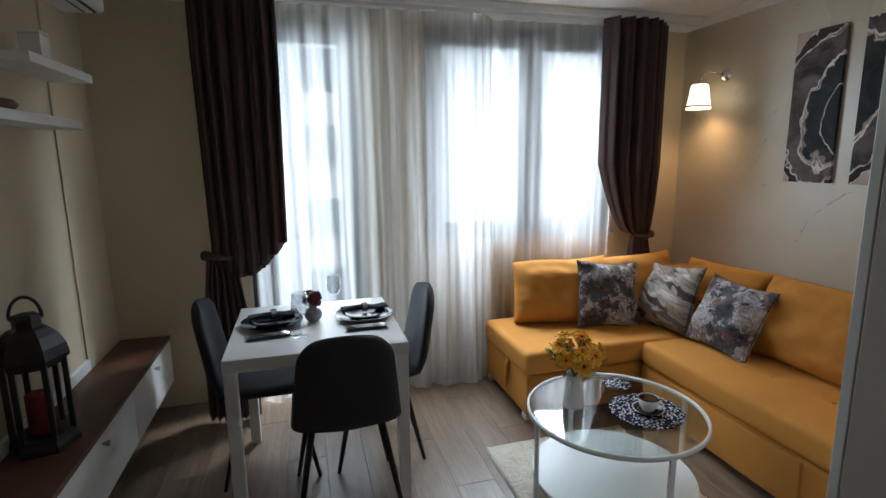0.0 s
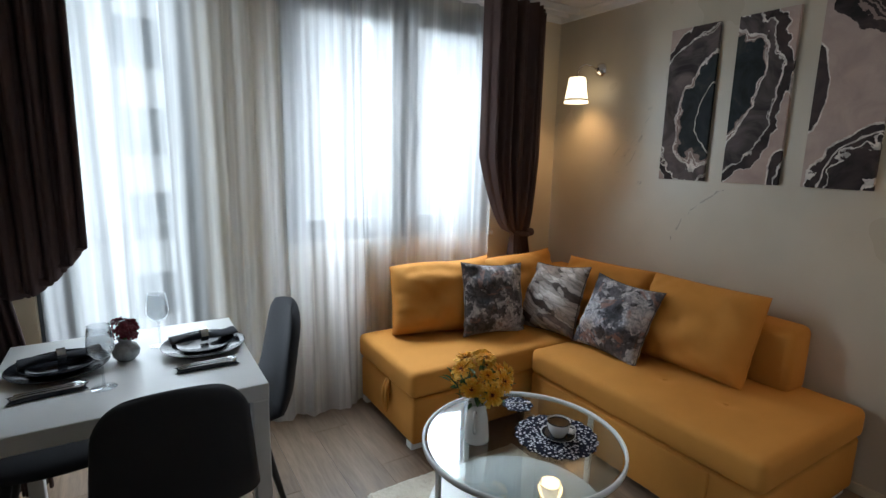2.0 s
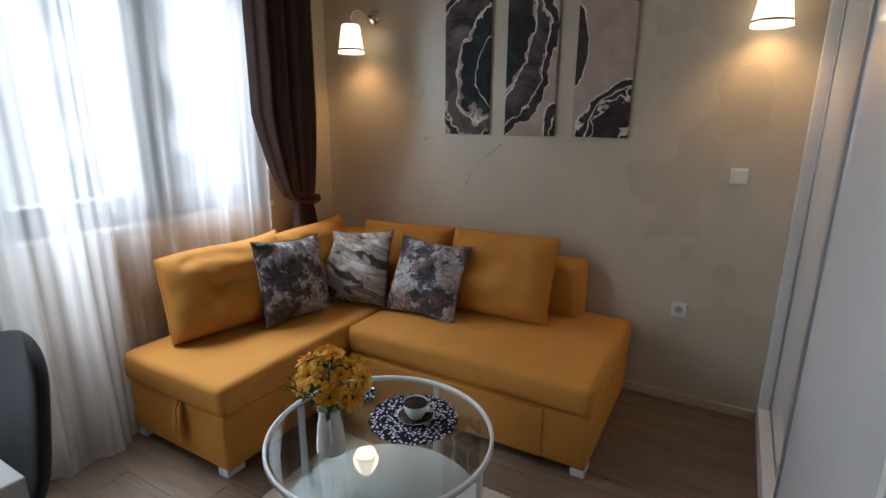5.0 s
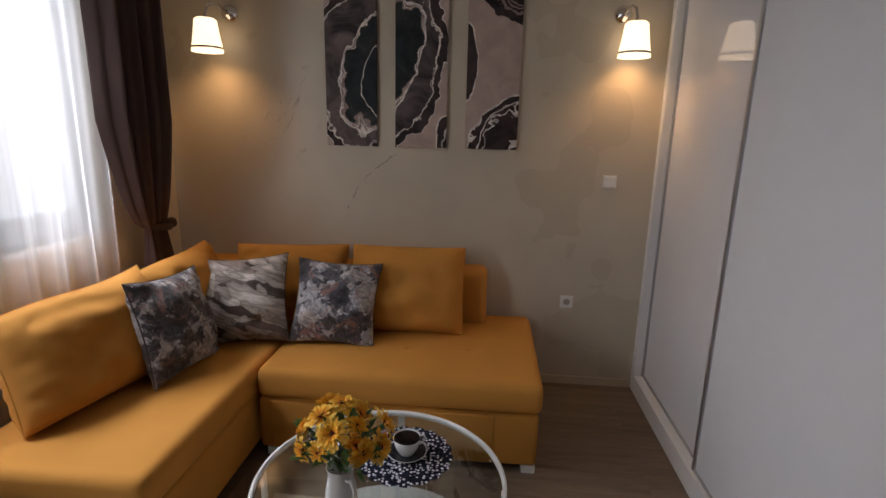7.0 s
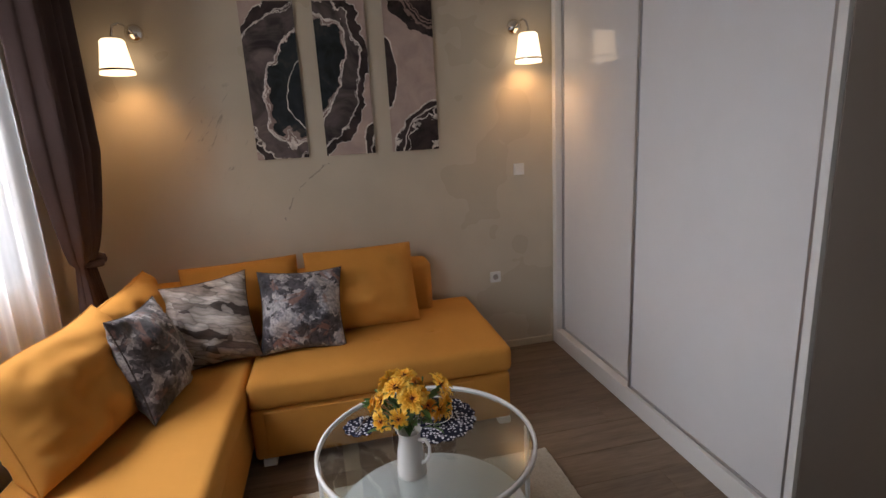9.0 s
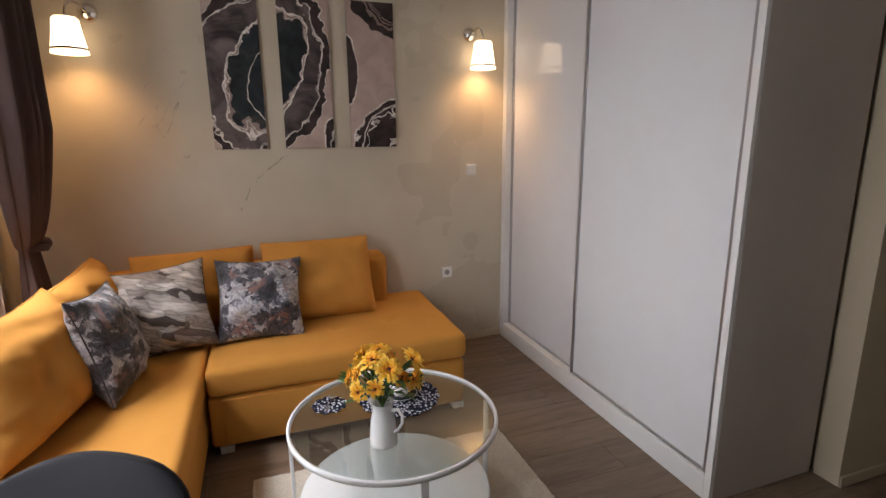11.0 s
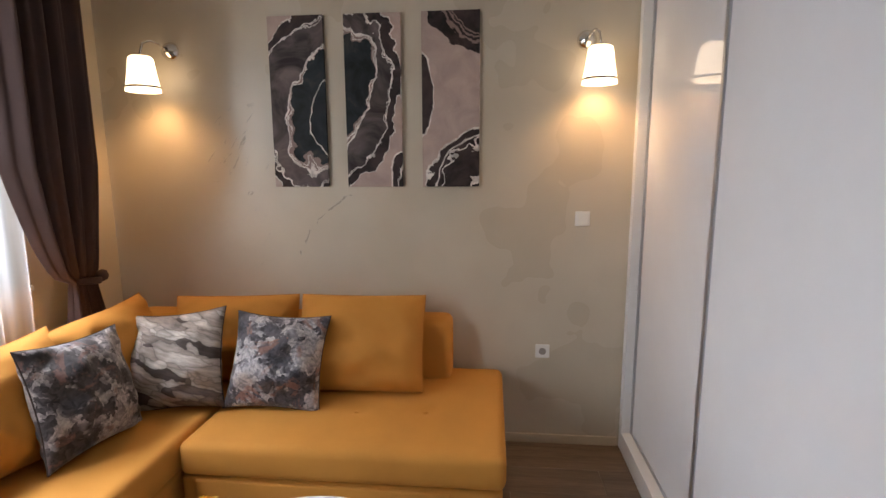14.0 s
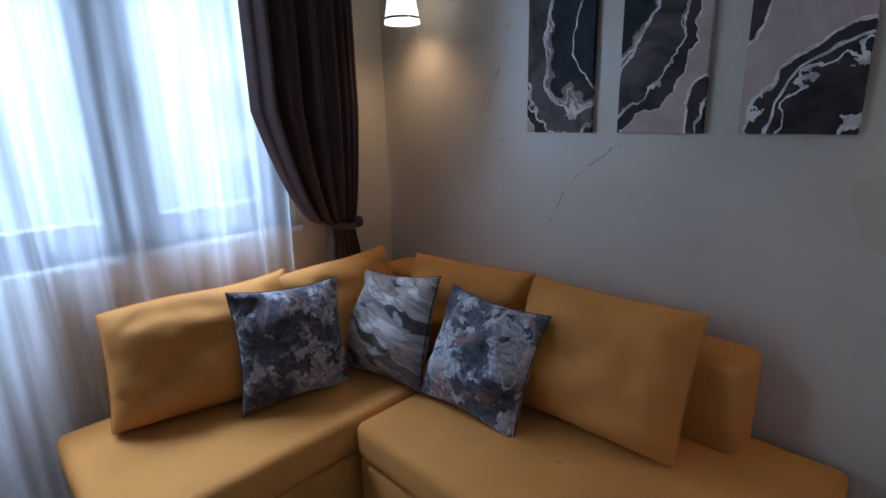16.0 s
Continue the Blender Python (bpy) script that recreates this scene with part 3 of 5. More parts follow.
# window joinery: dark profiles, panes, sill
def joinery(name, label, x0, x1, z0, z1, mullions, handle_x):
    y0, y1, f = Y1 + 0.05, Y1 + 0.12, 0.075
    w = thing(name, label, "window" if z0 > 0.3 else "balcony door", (0, 0, 0), kind="structure")
    fr = part("outer_frame", box(x0, x0 + f, y0, y1, z0, z1, 0.006), ANTHRACITE, w)
    part("outer_frame", box(x1 - f, x1, y0, y1, z0, z1, 0.006), ANTHRACITE, w)
    part("top_rail", box(x0 + f, x1 - f, y0, y1, z1 - f, z1, 0.006), ANTHRACITE, w)
    part("bottom_rail", box(x0 + f, x1 - f, y0, y1, z0, z0 + f, 0.006), ANTHRACITE, w)
    xs = [x0 + f] + [v for m in mullions for v in (m - f / 2, m + f / 2)] + [x1 - f]
    for m in mullions:
        part("mullion", box(m - f / 2, m + f / 2, y0, y1, z0 + f, z1 - f, 0.006), ANTHRACITE, w)
    s = 0.055
    for a, b in zip(xs[::2], xs[1::2]):
        a, b, c, d = a + 0.004, b - 0.004, z0 + f + 0.004, z1 - f - 0.004
        for q in ((a, a + s, c, d), (b - s, b, c, d), (a + s, b - s, d - s, d), (a + s, b - s, c, c + s)):
            part("sash", box(q[0], q[1], y0 - 0.012, y1 - 0.02, q[2], q[3], 0.005), ANTHRACITE, w)
        pane = part("pane", box(a + s - 0.005, b - s + 0.005, y0 + 0.015, y0 + 0.021, c + s - 0.005, d - s + 0.005), PANE, w)
        pane.visible_shadow = False
    h = part("window_handle", tube([(handle_x, y0 - 0.012, (z0 + z1) / 2), (handle_x, y0 - 0.05, (z0 + z1) / 2), (handle_x, y0 - 0.05, (z0 + z1) / 2 - 0.12)], 0.009), ALU, w)
    return w


joinery("door_1", "anthracite framed glazed balcony door", DX0, DX1, 0.0, DZ, [], DX1 - 0.1)
joinery("window_1", "anthracite framed two-sash window", WX0, WX1, WZ0, WZ1, [1.56], 1.64)
tagged(part("window_sill", box(WX0 - 0.03, WX1 + 0.03, Y1 - 0.008, Y1 + 0.05, WZ0 - 0.03, WZ0 - 0.002, 0.006), WHITE), "white window sill board", "window sill", kind="structure")

# cornice under the ceiling and a thin skirting
def cornice(name, pts):
    bm = bmesh.new()
    prof = [(0, 0), (0.055, 0), (0.05, -0.012), (0.03, -0.02), (0.014, -0.045), (0, -0.05)]
    for (ax, ay, nx, ny), (bx, by, _, _) in pts:
        a = [bm.verts.new((ax + nx * p, ay + ny * p, H + q - 0.001)) for p, q in prof]
        b = [bm.verts.new((bx + nx * p, by + ny * p, H + q - 0.001)) for p, q in prof]
        for k in range(len(prof)):
            bm.faces.new((a[k], a[(k + 1) % len(prof)], b[(k + 1) % len(prof)], b[k]))
    return tagged(part(name, bm, CEILING), "narrow white plaster cornice", "cornice", kind="structure")


cornice("trim", [((X1 - 0.001, 0.64, -1, 0), (X1 - 0.001, Y1, -1, 0)), ((X0 + 0.001, YB, 1, 0), (X0 + 0.001, Y1, 1, 0)), ((X0, Y1 - 0.001, 0, -1), (X1, Y1 - 0.001, 0, -1))])
for n, b in (("baseboard_east", (X1 - 0.012, X1 - 0.001, 0.64, Y1, 0, 0.05)), ("baseboard_west", (X0 + 0.001, X0 + 0.012, YB, Y1, 0, 0.05)),
             ("baseboard_north", (DX1, X1 - 0.012, Y1 - 0.012, Y1 - 0.001, 0, 0.05)), ("baseboard_hall", (XC - 0.012, XC - 0.001, YB, YC, 0, 0.05))):
    tagged(part(n, box(*b, 0.003), WALL), "low beige skirting along the wall", "skirting", kind="structure")

# ---- curtains ----
def fold_sum(u, n, seed):
    return math.sin(u * n * 2 * math.pi + 1.7 * math.sin(u * 5 + seed)) + 0.35 * math.sin(u * n * 4.6 * math.pi + seed)


def sheer_shape(u, z):
    x = -0.30 + u * 2.44
    back = min(1, max(0, (x - 1.13) / 0.12))
    y = 3.20 - 0.075 * min(1, max(0, (x - 0.4) / 0.6)) + back * 0.135
    drop = 1 - z / H
    a = (0.022 + 0.014 * drop) * (1 - 0.35 * back)
    y += a * fold_sum(u, 16, 0.6) * (0.45 + 0.55 * math.sin(u * 11 + 0.4) ** 2) + 0.012 * math.sin(u * 9 + z * 1.1)
    y -= 0.07 * max(0, drop - 0.55) * (1 - back)
    x += 0.012 * math.sin(u * 61 + 2 * z) * drop
    return x, y, z


zs = [0.015 + (H - 0.075) * k / 24 for k in range(25)]
sheer = cloth(560, zs, sheer_shape, SHEER, "sheer_curtain")
tagged(sheer, "white sheer voile curtain hanging to the floor", "sheer curtain")

rail = thing("curtain_rail", "white double curtain track under the ceiling", "curtain rail")
for y in (3.10, 3.20):
    part("track", box(-0.75, 2.72, y - 0.011, y + 0.011, H - 0.046, H - 0.002, 0.003), WHITE, rail)


def drape(name, x0, x1, tie_x, tie_z, tie_w, low_x, belly, bag, y, seed, label):
    """A lined curtain gathered by a tieback: straight at the top, drawn aside to tie_x, loose below."""
    d = thing(name, label, "curtain")

    def shape(u, k):
        """u runs across the cloth, k from the hem at -1 by the tie at 0 up to the track at 1."""
        top = x0 + u * (x1 - x0)
        if k >= 0 and bag:
            end = tie_z + 0.07 * u - bag * math.sin(math.pi * u ** 0.9)
            low = tie_x - 0.045 + u * (x1 - 0.015 - tie_x + 0.045)
            if k > belly:
                f = (k - belly) / (1 - belly)
                x, z = low + (top - low) * min(1, f * 1.3), end + f * (H - 0.05 - end)
                a, w = 0.014 + 0.014 * min(1, 2 * f), 1.0
            else:
                g = k / belly
                x = tie_x + (u - 0.5) * tie_w * (1 - g) + (low - tie_x) * g ** 0.75
                z = tie_z + (end - tie_z) * math.sin(g * math.pi / 2)
                a, w = 0.010 + 0.004 * g, g
        elif k >= 0:
            w = min(1.0, (k / belly) ** 0.5 if k < belly else 1.0)
            x = (tie_x + (u - 0.5) * tie_w) * (1 - w) + top * w
            z = tie_z + k * (H - 0.05 - tie_z)
            a = 0.012 + 0.026 * w
        else:
            w = min(1, -k * 1.8)
            x = tie_x + (u - 0.5) * (tie_w + 0.14 * w) + (low_x - tie_x) * w
            z = tie_z + k * (tie_z - 0.03)
            a = 0.012 + 0.022 * w
        return x, y - 0.02 + a * fold_sum(u, 7, seed) - 0.03 * w * math.sin(u * math.pi) + (0.0 if bag else 0.125 * (1 - w if k >= 0 else 1) + 0.17 * max(0, (u - 0.55) / 0.45) ** 1.2 * (w if k >= 0 else 0)), z

    zz = [-1 + k / 12 for k in range(12)] + [belly * k / 12 for k in range(12)] + [belly + (1 - belly) * k / 20 for k in range(21)]
    body = cloth(150, zz, shape, BROWN, "drape", d)
    mod = body.modifiers.new("thickness", "SOLIDIFY")
    mod.thickness = 0.004
    t = part("tieback", lathe([(0.5, -0.028), (0.56, -0.02), (0.58, 0), (0.56, 0.02), (0.5, 0.028)], 28, closed=True), BROWN, d, "gathered cloth tieback", True)
    y += 0.0 if bag else 0.10
    t.matrix_basis = pose(tie_x, y - 0.025, tie_z, 0, 8, 0) @ Matrix.Diagonal((tie_w - 0.025, 0.085, 0.6, 1))
    k = part("tassel_knot", lathe([(0, -0.03), (0.022, -0.02), (0.028, 0), (0.02, 0.022), (0, 0.03)], 14), BROWN, d, "rolled cloth knot", True)
    k.matrix_basis = pose(tie_x + tie_w * (-0.5 if bag else 0.5), y - 0.04, tie_z + 0.01)
    return d


drape("brown_curtain", -0.52, -0.08, -0.455, 0.99, 0.15, -0.45, 0.14, 0.15, 3.06, 0.3, "chocolate brown lined curtain tied back beside the balcony door")
drape("brown_curtain", 1.97, 2.53, 2.385, 0.94, 0.13, 2.40, 0.36, 0.0, 3.10, 2.1, "chocolate brown lined curtain tied back beside the sofa")

# ---- sofa ----
sofa = thing("corner_sofa", "mustard yellow fabric corner sofa bed with storage base", "sofa")
SX, SY, ZS = 1.905, 1.243, 0.423


def soft_box(x0, x1, y0, y1, z0, z1, r=0.035, crown=0.012, cuts=9, dimples=()):
    """An upholstered block: rounded edges, a slightly crowned top and pulled-in tufts."""
    bm = bmesh.new()
    bmesh.ops.create_cube(bm, size=1)
    bmesh.ops.scale(bm, vec=(x1 - x0, y1 - y0, z1 - z0), verts=bm.verts)
    bmesh.ops.translate(bm, vec=((x0 + x1) / 2, (y0 + y1) / 2, (z0 + z1) / 2), verts=bm.verts)
    bmesh.ops.bevel(bm, geom=bm.edges[:], offset=r, segments=4, affect="EDGES", profile=0.5)
    bmesh.ops.subdivide_edges(bm, edges=[e for e in bm.edges if e.calc_length() > 0.25], cuts=cuts, use_grid_fill=True)
    for v in bm.verts:
        if v.co.z > (z0 + z1) / 2:
            u, w = (v.co.x - x0) / (x1 - x0) * 2 - 1, (v.co.y - y0) / (y1 - y0) * 2 - 1
            v.co.z += crown * max(0, (1 - u * u)) * max(0, (1 - w * w)) + 0.003 * noise.noise((v.co.x * 6, v.co.y * 6, 1.0))
            for a, b in dimples:
                v.co.z -= 0.015 * math.exp(-((v.co.x - a) ** 2 + (v.co.y - b) ** 2) / 0.0016)
    return bm


SE, SN, SB, SM = 2.755, 3.175, 2.49, 0.282
TUFTS = ((2.218, 1.870), (2.236, 1.578))
part("seat_long", soft_box(SX, SE, SY, SB, SM + 0.003, ZS, 0.035, 0.012, 40, TUFTS), ORANGE, sofa, smooth=True)
part("base_long", soft_box(SX + 0.012, SE, SY + 0.012, SB, 0.035, SM, 0.02, 0), ORANGE, sofa, smooth=True)
part("drawer_front", soft_box(SX + 0.004, SX + 0.03, SY + 0.20, SB - 0.06, 0.045, SM - 0.008, 0.008, 0), ORANGE, sofa, "upholstered pull-out drawer front", smooth=True)
part("seat_chaise", soft_box(1.165, SE, SB + 0.005, SN, SM + 0.003, ZS), ORANGE, sofa, smooth=True)
part("base_chaise", soft_box(1.18, SE, SB + 0.02, SN - 0.01, 0.035, SM, 0.02, 0), ORANGE, sofa, smooth=True)
part("backrest_east", soft_box(2.575, 2.765, 1.495, 3.16, 0.40, 0.72, 0.04, 0), ORANGE, sofa, smooth=True)
part("backrest_north", soft_box(1.70, 2.58, 3.03, 3.18, 0.40, 0.72, 0.04, 0), ORANGE, sofa, smooth=True)
for x, y in ((SX + 0.015, SY + 0.015), (2.64, SY + 0.03), (1.185, 2.53), (1.185, 3.10), (SX + 0.015, 2.40)):
    part("foot", box(x, x + 0.09, y, y + 0.06, 0.0, 0.037, 0.004), WHITE, sofa, "white plastic foot")
part("pull_strap", tube([(1.176, 2.80, 0.285), (1.158, 2.79, 0.25), (1.150, 2.79, 0.18), (1.160, 2.78, 0.11)], [0.008, 0.013, 0.014, 0.009], 8), ORANGE, sofa, "fabric pull loop", True)
part("pull_strap", tube([(1.176, 2.775, 0.285), (1.160, 2.765, 0.25), (1.153, 2.76, 0.18), (1.160, 2.775, 0.11)], [0.008, 0.012, 0.012, 0.009], 8), ORANGE, sofa, "fabric pull loop", True)
for x, y in TUFTS:
    b = part("button", lathe([(0, 0.006), (0.010, 0.005), (0.013, 0)], 12), ORANGE, sofa, "", True)
    b.matrix_basis = pose(x, y, ZS - 0.004)


def stand(ob, at, tilt, turn, roll=0):
    """Put a pillow() on its lower edge: turned about the vertical, then leaning back."""
    ob.matrix_basis = pose(*at, 0, 0, turn) @ pose(0, 0, 0, -tilt, roll, 0)
    return ob


def back_cushion(w, h, t, at, tilt, turn, seed, label, roll=0, sag=0.0):
    c = thing("back_cushion", label, "cushion", group="loose back cushions of the sofa")
    part("cover", pillow(w, h, t, 4.2, 0.03, 40, 0.036, sag, seed), ORANGE, c, smooth=True)
    part("seam", tube(rim_path(w, h, 0.03, sag), 0.0035, 6), ORANGE, c)
    return stand(c, at, tilt, turn, roll)


Z = ZS + 0.002
back_cushion(0.65, 0.43, 0.25, (1.625, 2.94, Z), 20, -9, 1.0, "plump mustard back cushion against the window curtain", 3, -0.035)
back_cushion(0.56, 0.43, 0.22, (2.18, 2.90, Z), 14, -3, 4.0, "mustard back cushion slumping in the sofa corner", 0, -0.02)
back_cushion(0.60, 0.42, 0.20, (2.47, 2.54, Z), 17, -82, 7.0, "mustard back cushion against the plaster wall")
back_cushion(0.60, 0.455, 0.23, (2.40, 1.91, Z), 23, -88, 9.0, "plump mustard back cushion near the open sofa end")


def throw_pillow(w, mat, at, tilt, turn, roll, seed, label):
    c = thing("throw_pillow", label, "throw pillow", group="printed throw pillows")
    part("cover", pillow(w * 1.04, w * 1.04, 0.18, 2.2, 0.10, 36, 0.036, 0, seed), mat, c, smooth=True)
    part("piping", tube(rim_path(w * 1.04, w * 1.04, 0.10), 0.003, 6), PIPING, c, "dark brown piping")
    return stand(c, at, tilt, turn, roll)


throw_pillow(0.415, FLORAL, (1.858, 2.752, Z), 16, -4, 5, 2.0, "grey and brown floral print throw pillow with dark piping")
throw_pillow(0.42, LEAFY, (2.145, 2.65, Z), 24, -83, -5, 5.0, "greige leaf print throw pillow with dark piping")
throw_pillow(0.405, FLORAL_B, (2.19, 2.24, Z), 25, -87, 3, 8.0, "blue-grey floral print throw pillow with dark piping")

# ---- wardrobe ----
WA0, WA1, WY, WYB, WH = 0.905, 2.78, 0.632, 0.070, 2.38
ward = thing("wardrobe", "tall white gloss sliding-door wardrobe with aluminium profiles", "wardrobe")
part("side_panel", box(WA0, WA0 + 0.02, WYB, WY - 0.022, 0, WH, 0.002), END_PANEL, ward, "grey-beige laminate end panel")
part("back_panel", box(WA0 + 0.02, WA1 - 0.03, WYB, WYB + 0.02, 0, WH), WHITE, ward)
part("front_stile", box(WA0, WA0 + 0.03, WY - 0.02, WY, 0, WH, 0.002), WHITE, ward)
part("front_stile", box(WA1 - 0.05, WA1, WYB + 0.02, WY, 0, WH, 0.002), WHITE, ward)
part("plinth", box(WA0 + 0.03, WA1 - 0.05, WY - 0.05, WY, 0, 0.10, 0.003), WHITE, ward)
part("top_board", box(WA0 + 0.03, WA1 - 0.05, WYB + 0.02, WY, WH - 0.035, WH, 0.003), WHITE, ward)
DM = 1.875
for a, b, y in ((WA0 + 0.03, DM + 0.02, WY - 0.035), (DM - 0.01, WA1 - 0.05, WY - 0.065)):
    door = part("sliding_door", box(a + 0.02, b - 0.02, y, y + 0.016, 0.115, WH - 0.045), GLOSS, ward, "gloss white door leaf")
    for q in ((a, a + 0.022), (b - 0.022, b)):
        part("door_profile", box(q[0], q[1], y - 0.004, y + 0.024, 0.104, WH - 0.038, 0.003), ALU, door, "aluminium edge profile")
    for q in ((0.102, 0.118), (WH - 0.052, WH - 0.037)):
        part("door_rail", box(a + 0.022, b - 0.022, y - 0.002, y + 0.02, q[0], q[1], 0.002), ALU, door, "aluminium rail")

# ---- canvases, lamps, switch and socket ----
for y0, y1, lab in ((2.128, 2.407, "agate print canvas panel with a dark core"), (1.748, 2.027, "agate print canvas panel with pale jagged bands"),
                    (1.368, 1.647, "agate print canvas panel with beige ground and dark corners")):
    c = thing("canvas_print", lab, "canvas print", (X1 - 0.001, 0, 0), group="three canvases over the sofa")
    part("canvas", box(-0.022, -0.003, y0, y1, 1.357, 2.182, 0.002), AGATE, c, "printed canvas face and edges")
    part("stretcher_bar", box(-0.0028, 0, y0 + 0.004, y0 + 0.04, 1.362, 2.178), WALNUT, c, "wooden stretcher bar")
    part("stretcher_bar", box(-0.0028, 0, y1 - 0.04, y1 - 0.004, 1.362, 2.178), WALNUT, c, "wooden stretcher bar")


def wall_lamp(y, turn, reach):
    lamp = thing("wall_lamp", "chrome wall lamp with a lit cream glass shade", "wall lamp", (X1 - 0.001, y, 2.035), group="wall lamps over the sofa")
    rose = part("wall_rose", moved(lathe([(0, 0.035), (0.018, 0.034), (0.030, 0.022), (0.042, 0.012), (0.046, 0)], 24), pose(0, 0, 0, 0, -90, 0)), CHROME, lamp, smooth=True)
    arm = [(-reach * f, turn * g, h) for f, g, h in ((0.27, 0.0, 0.0), (0.54, 0.18, 0.02), (0.76, 0.5, 0.028), (0.94, 0.83, 0.012), (1.0, 0.97, -0.03), (1.0, 1.0, -0.05))]
    part("arm", tube(arm, 0.006, 8), CHROME, lamp, smooth=True)
    base = pose(-reach, turn, -0.05)
    part("holder", moved(lathe([(0, 0.012), (0.012, 0.01), (0.02, 0), (0.024, -0.025), (0, -0.026)], 18), base), CHROME, lamp, smooth=True)
    sh = part("shade", moved(lathe([(0.022, 0.0), (0.045, -0.002), (0.055, -0.012), (0.064, -0.08), (0.079, -0.165), (0.076, -0.165), (0.061, -0.08), (0.052, -0.016), (0.044, -0.006), (0.022, -0.004)], 28, closed=True), base), SHADE, lamp, "cream frosted glass shade, lit from inside", True)
    part("band", moved(lathe([(0.0755, -0.140), (0.0778, -0.145), (0.0775, -0.150)], 28), base), CHROME, sh, "thin ring near the rim")
    part("bulb", moved(lathe([(0, -0.04), (0.012, -0.05), (0.018, -0.08), (0.012, -0.10), (0, -0.106)], 16), base), BULB, lamp, "glowing bulb", True)
    light = new("lamp_glow", bpy.data.lights.new("lamp_glow", "SPOT"))
    light.data.energy, light.data.color, light.data.shadow_soft_size, light.data.spot_size, light.data.spot_blend = 15, (1.0, 0.59, 0.26), 0.09, radians(145), 1.0
    light.matrix_world = pose(X1 - 0.001 - reach, y + turn, 2.035 - 0.16)
    return lamp


wall_lamp(2.928, 0.060, 0.150)
wall_lamp(0.869, -0.043, 0.112)


def wall_plate(name, label, cat, y, z, socket):
    p = thing(name, label, cat, (X1 - 0.001, y, z))
    part("plate", box(-0.010, 0, -0.036, 0.036, -0.036, 0.036, 0.004), PLASTIC, p)
    if socket:
        part("insert", moved(lathe([(0.021, 0.012), (0.024, 0.011), (0.024, 0.0), (0.019, 0.0), (0.019, 0.002), (0, 0.002)], 20), pose(-0.0, 0, 0, 0, -90, 0)), PLASTIC, p)
        part("recess", moved(lathe([(0, 0.0105), (0.0185, 0.0105)], 20), pose(0, 0, 0, 0, -90, 0)), SOCKET_WELL, p, "grey socket well")
    else:
        part("rocker", box(-0.014, -0.009, -0.027, 0.027, -0.027, 0.027, 0.003), PLASTIC, p)
    return p


wall_plate("light_switch", "white square light switch on the plaster wall", "light switch", 0.859, 1.198, False)
wall_plate("power_socket", "white power socket on the plaster wall", "power socket", 1.037, 0.510, True)

# ---- coffee table and rug ----
CX, CY, CR, CZ = 1.264, 1.797, 0.378, 0.435
ct = thing("coffee_table", "round white metal coffee table with a glass top", "coffee table", (CX, CY, 0.012))
cz = CZ - 0.012
part("top_ring", lathe([(CR - 0.012, cz - 0.018), (CR, cz - 0.018), (CR, cz - 0.003), (CR - 0.003, cz), (CR - 0.009, cz), (CR - 0.012, cz - 0.003)], 64, closed=True), WHITE, ct, "white steel ring", True)
part("glass_top", lathe([(0, cz - 0.012), (CR - 0.019, cz - 0.012), (CR - 0.019, cz - 0.004), (0, cz - 0.004)], 64), TABLE_GLASS, ct, "clear glass disc")
part("shelf", lathe([(0, 0.10), (CR - 0.03, 0.10), (CR - 0.025, 0.105), (CR - 0.025, 0.118), (CR - 0.03, 0.123), (0, 0.123)], 64), WHITE, ct, "white lacquered lower shelf")
for k in range(4):
    a = radians(90 * k)
    leg = part("leg", box(-0.006, 0.006, -0.013, 0.013, 0, cz - 0.02, 0.003), WHITE, ct)
    leg.matrix_basis = pose((CR - 0.010) * math.cos(a), (CR - 0.010) * math.sin(a), 0, 0, 0, math.degrees(a))

rug_bm = bmesh.new()
RX0, RX1, RY0, RY1 = 0.855, 1.665, 1.18, 2.32
nx, ny = 110, 154
pile = [[None] * (ny + 1) for _ in range(nx + 1)]
for i in range(nx + 1):
    for j in range(ny + 1):
        edge = min(i, nx - i, j, ny - j)
        x, y = RX0 + (RX1 - RX0) * i / nx, RY0 + (RY1 - RY0) * j / ny
        tuft = 0.5 + 0.5 * noise.noise((x * 70, y * 70, 2.0))
        z = 0.0015 if edge == 0 else 0.010 + 0.011 * tuft + 0.003 * noise.noise((x * 15, y * 15, 0.0))
        if edge <= 1:
            x += 0.008 * noise.noise((x * 90, y * 90, 5.0))
            y += 0.008 * noise.noise((x * 90, y * 90, 9.0))
        pile[i][j] = rug_bm.verts.new((x, y, z))
for i in range(nx):
    for j in range(ny):
        rug_bm.faces.new((pile[i][j], pile[i + 1][j], pile[i + 1][j + 1], pile[i][j + 1]))
rug = tagged(part("rug", rug_bm, RUG, smooth=True), "small cream shaggy rug under the coffee table", "rug")

# ---- dining table and chairs ----
TX0, TX1, TY0, TY1, TZ = -0.340, 0.405, 2.035, 2.780, 0.75
dt = thing("dining_table", "square white lacquered dining table laid for two", "dining table")
part("tabletop", box(TX0, TX1, TY0, TY1, TZ - 0.055, TZ, 0.004), WHITE, dt)
for x in (TX0 + 0.002, TX1 - 0.052):
    for y in (TY0 + 0.002, TY1 - 0.052):
        part("leg", box(x, x + 0.05, y, y + 0.05, 0, TZ - 0.055, 0.004), WHITE, dt)


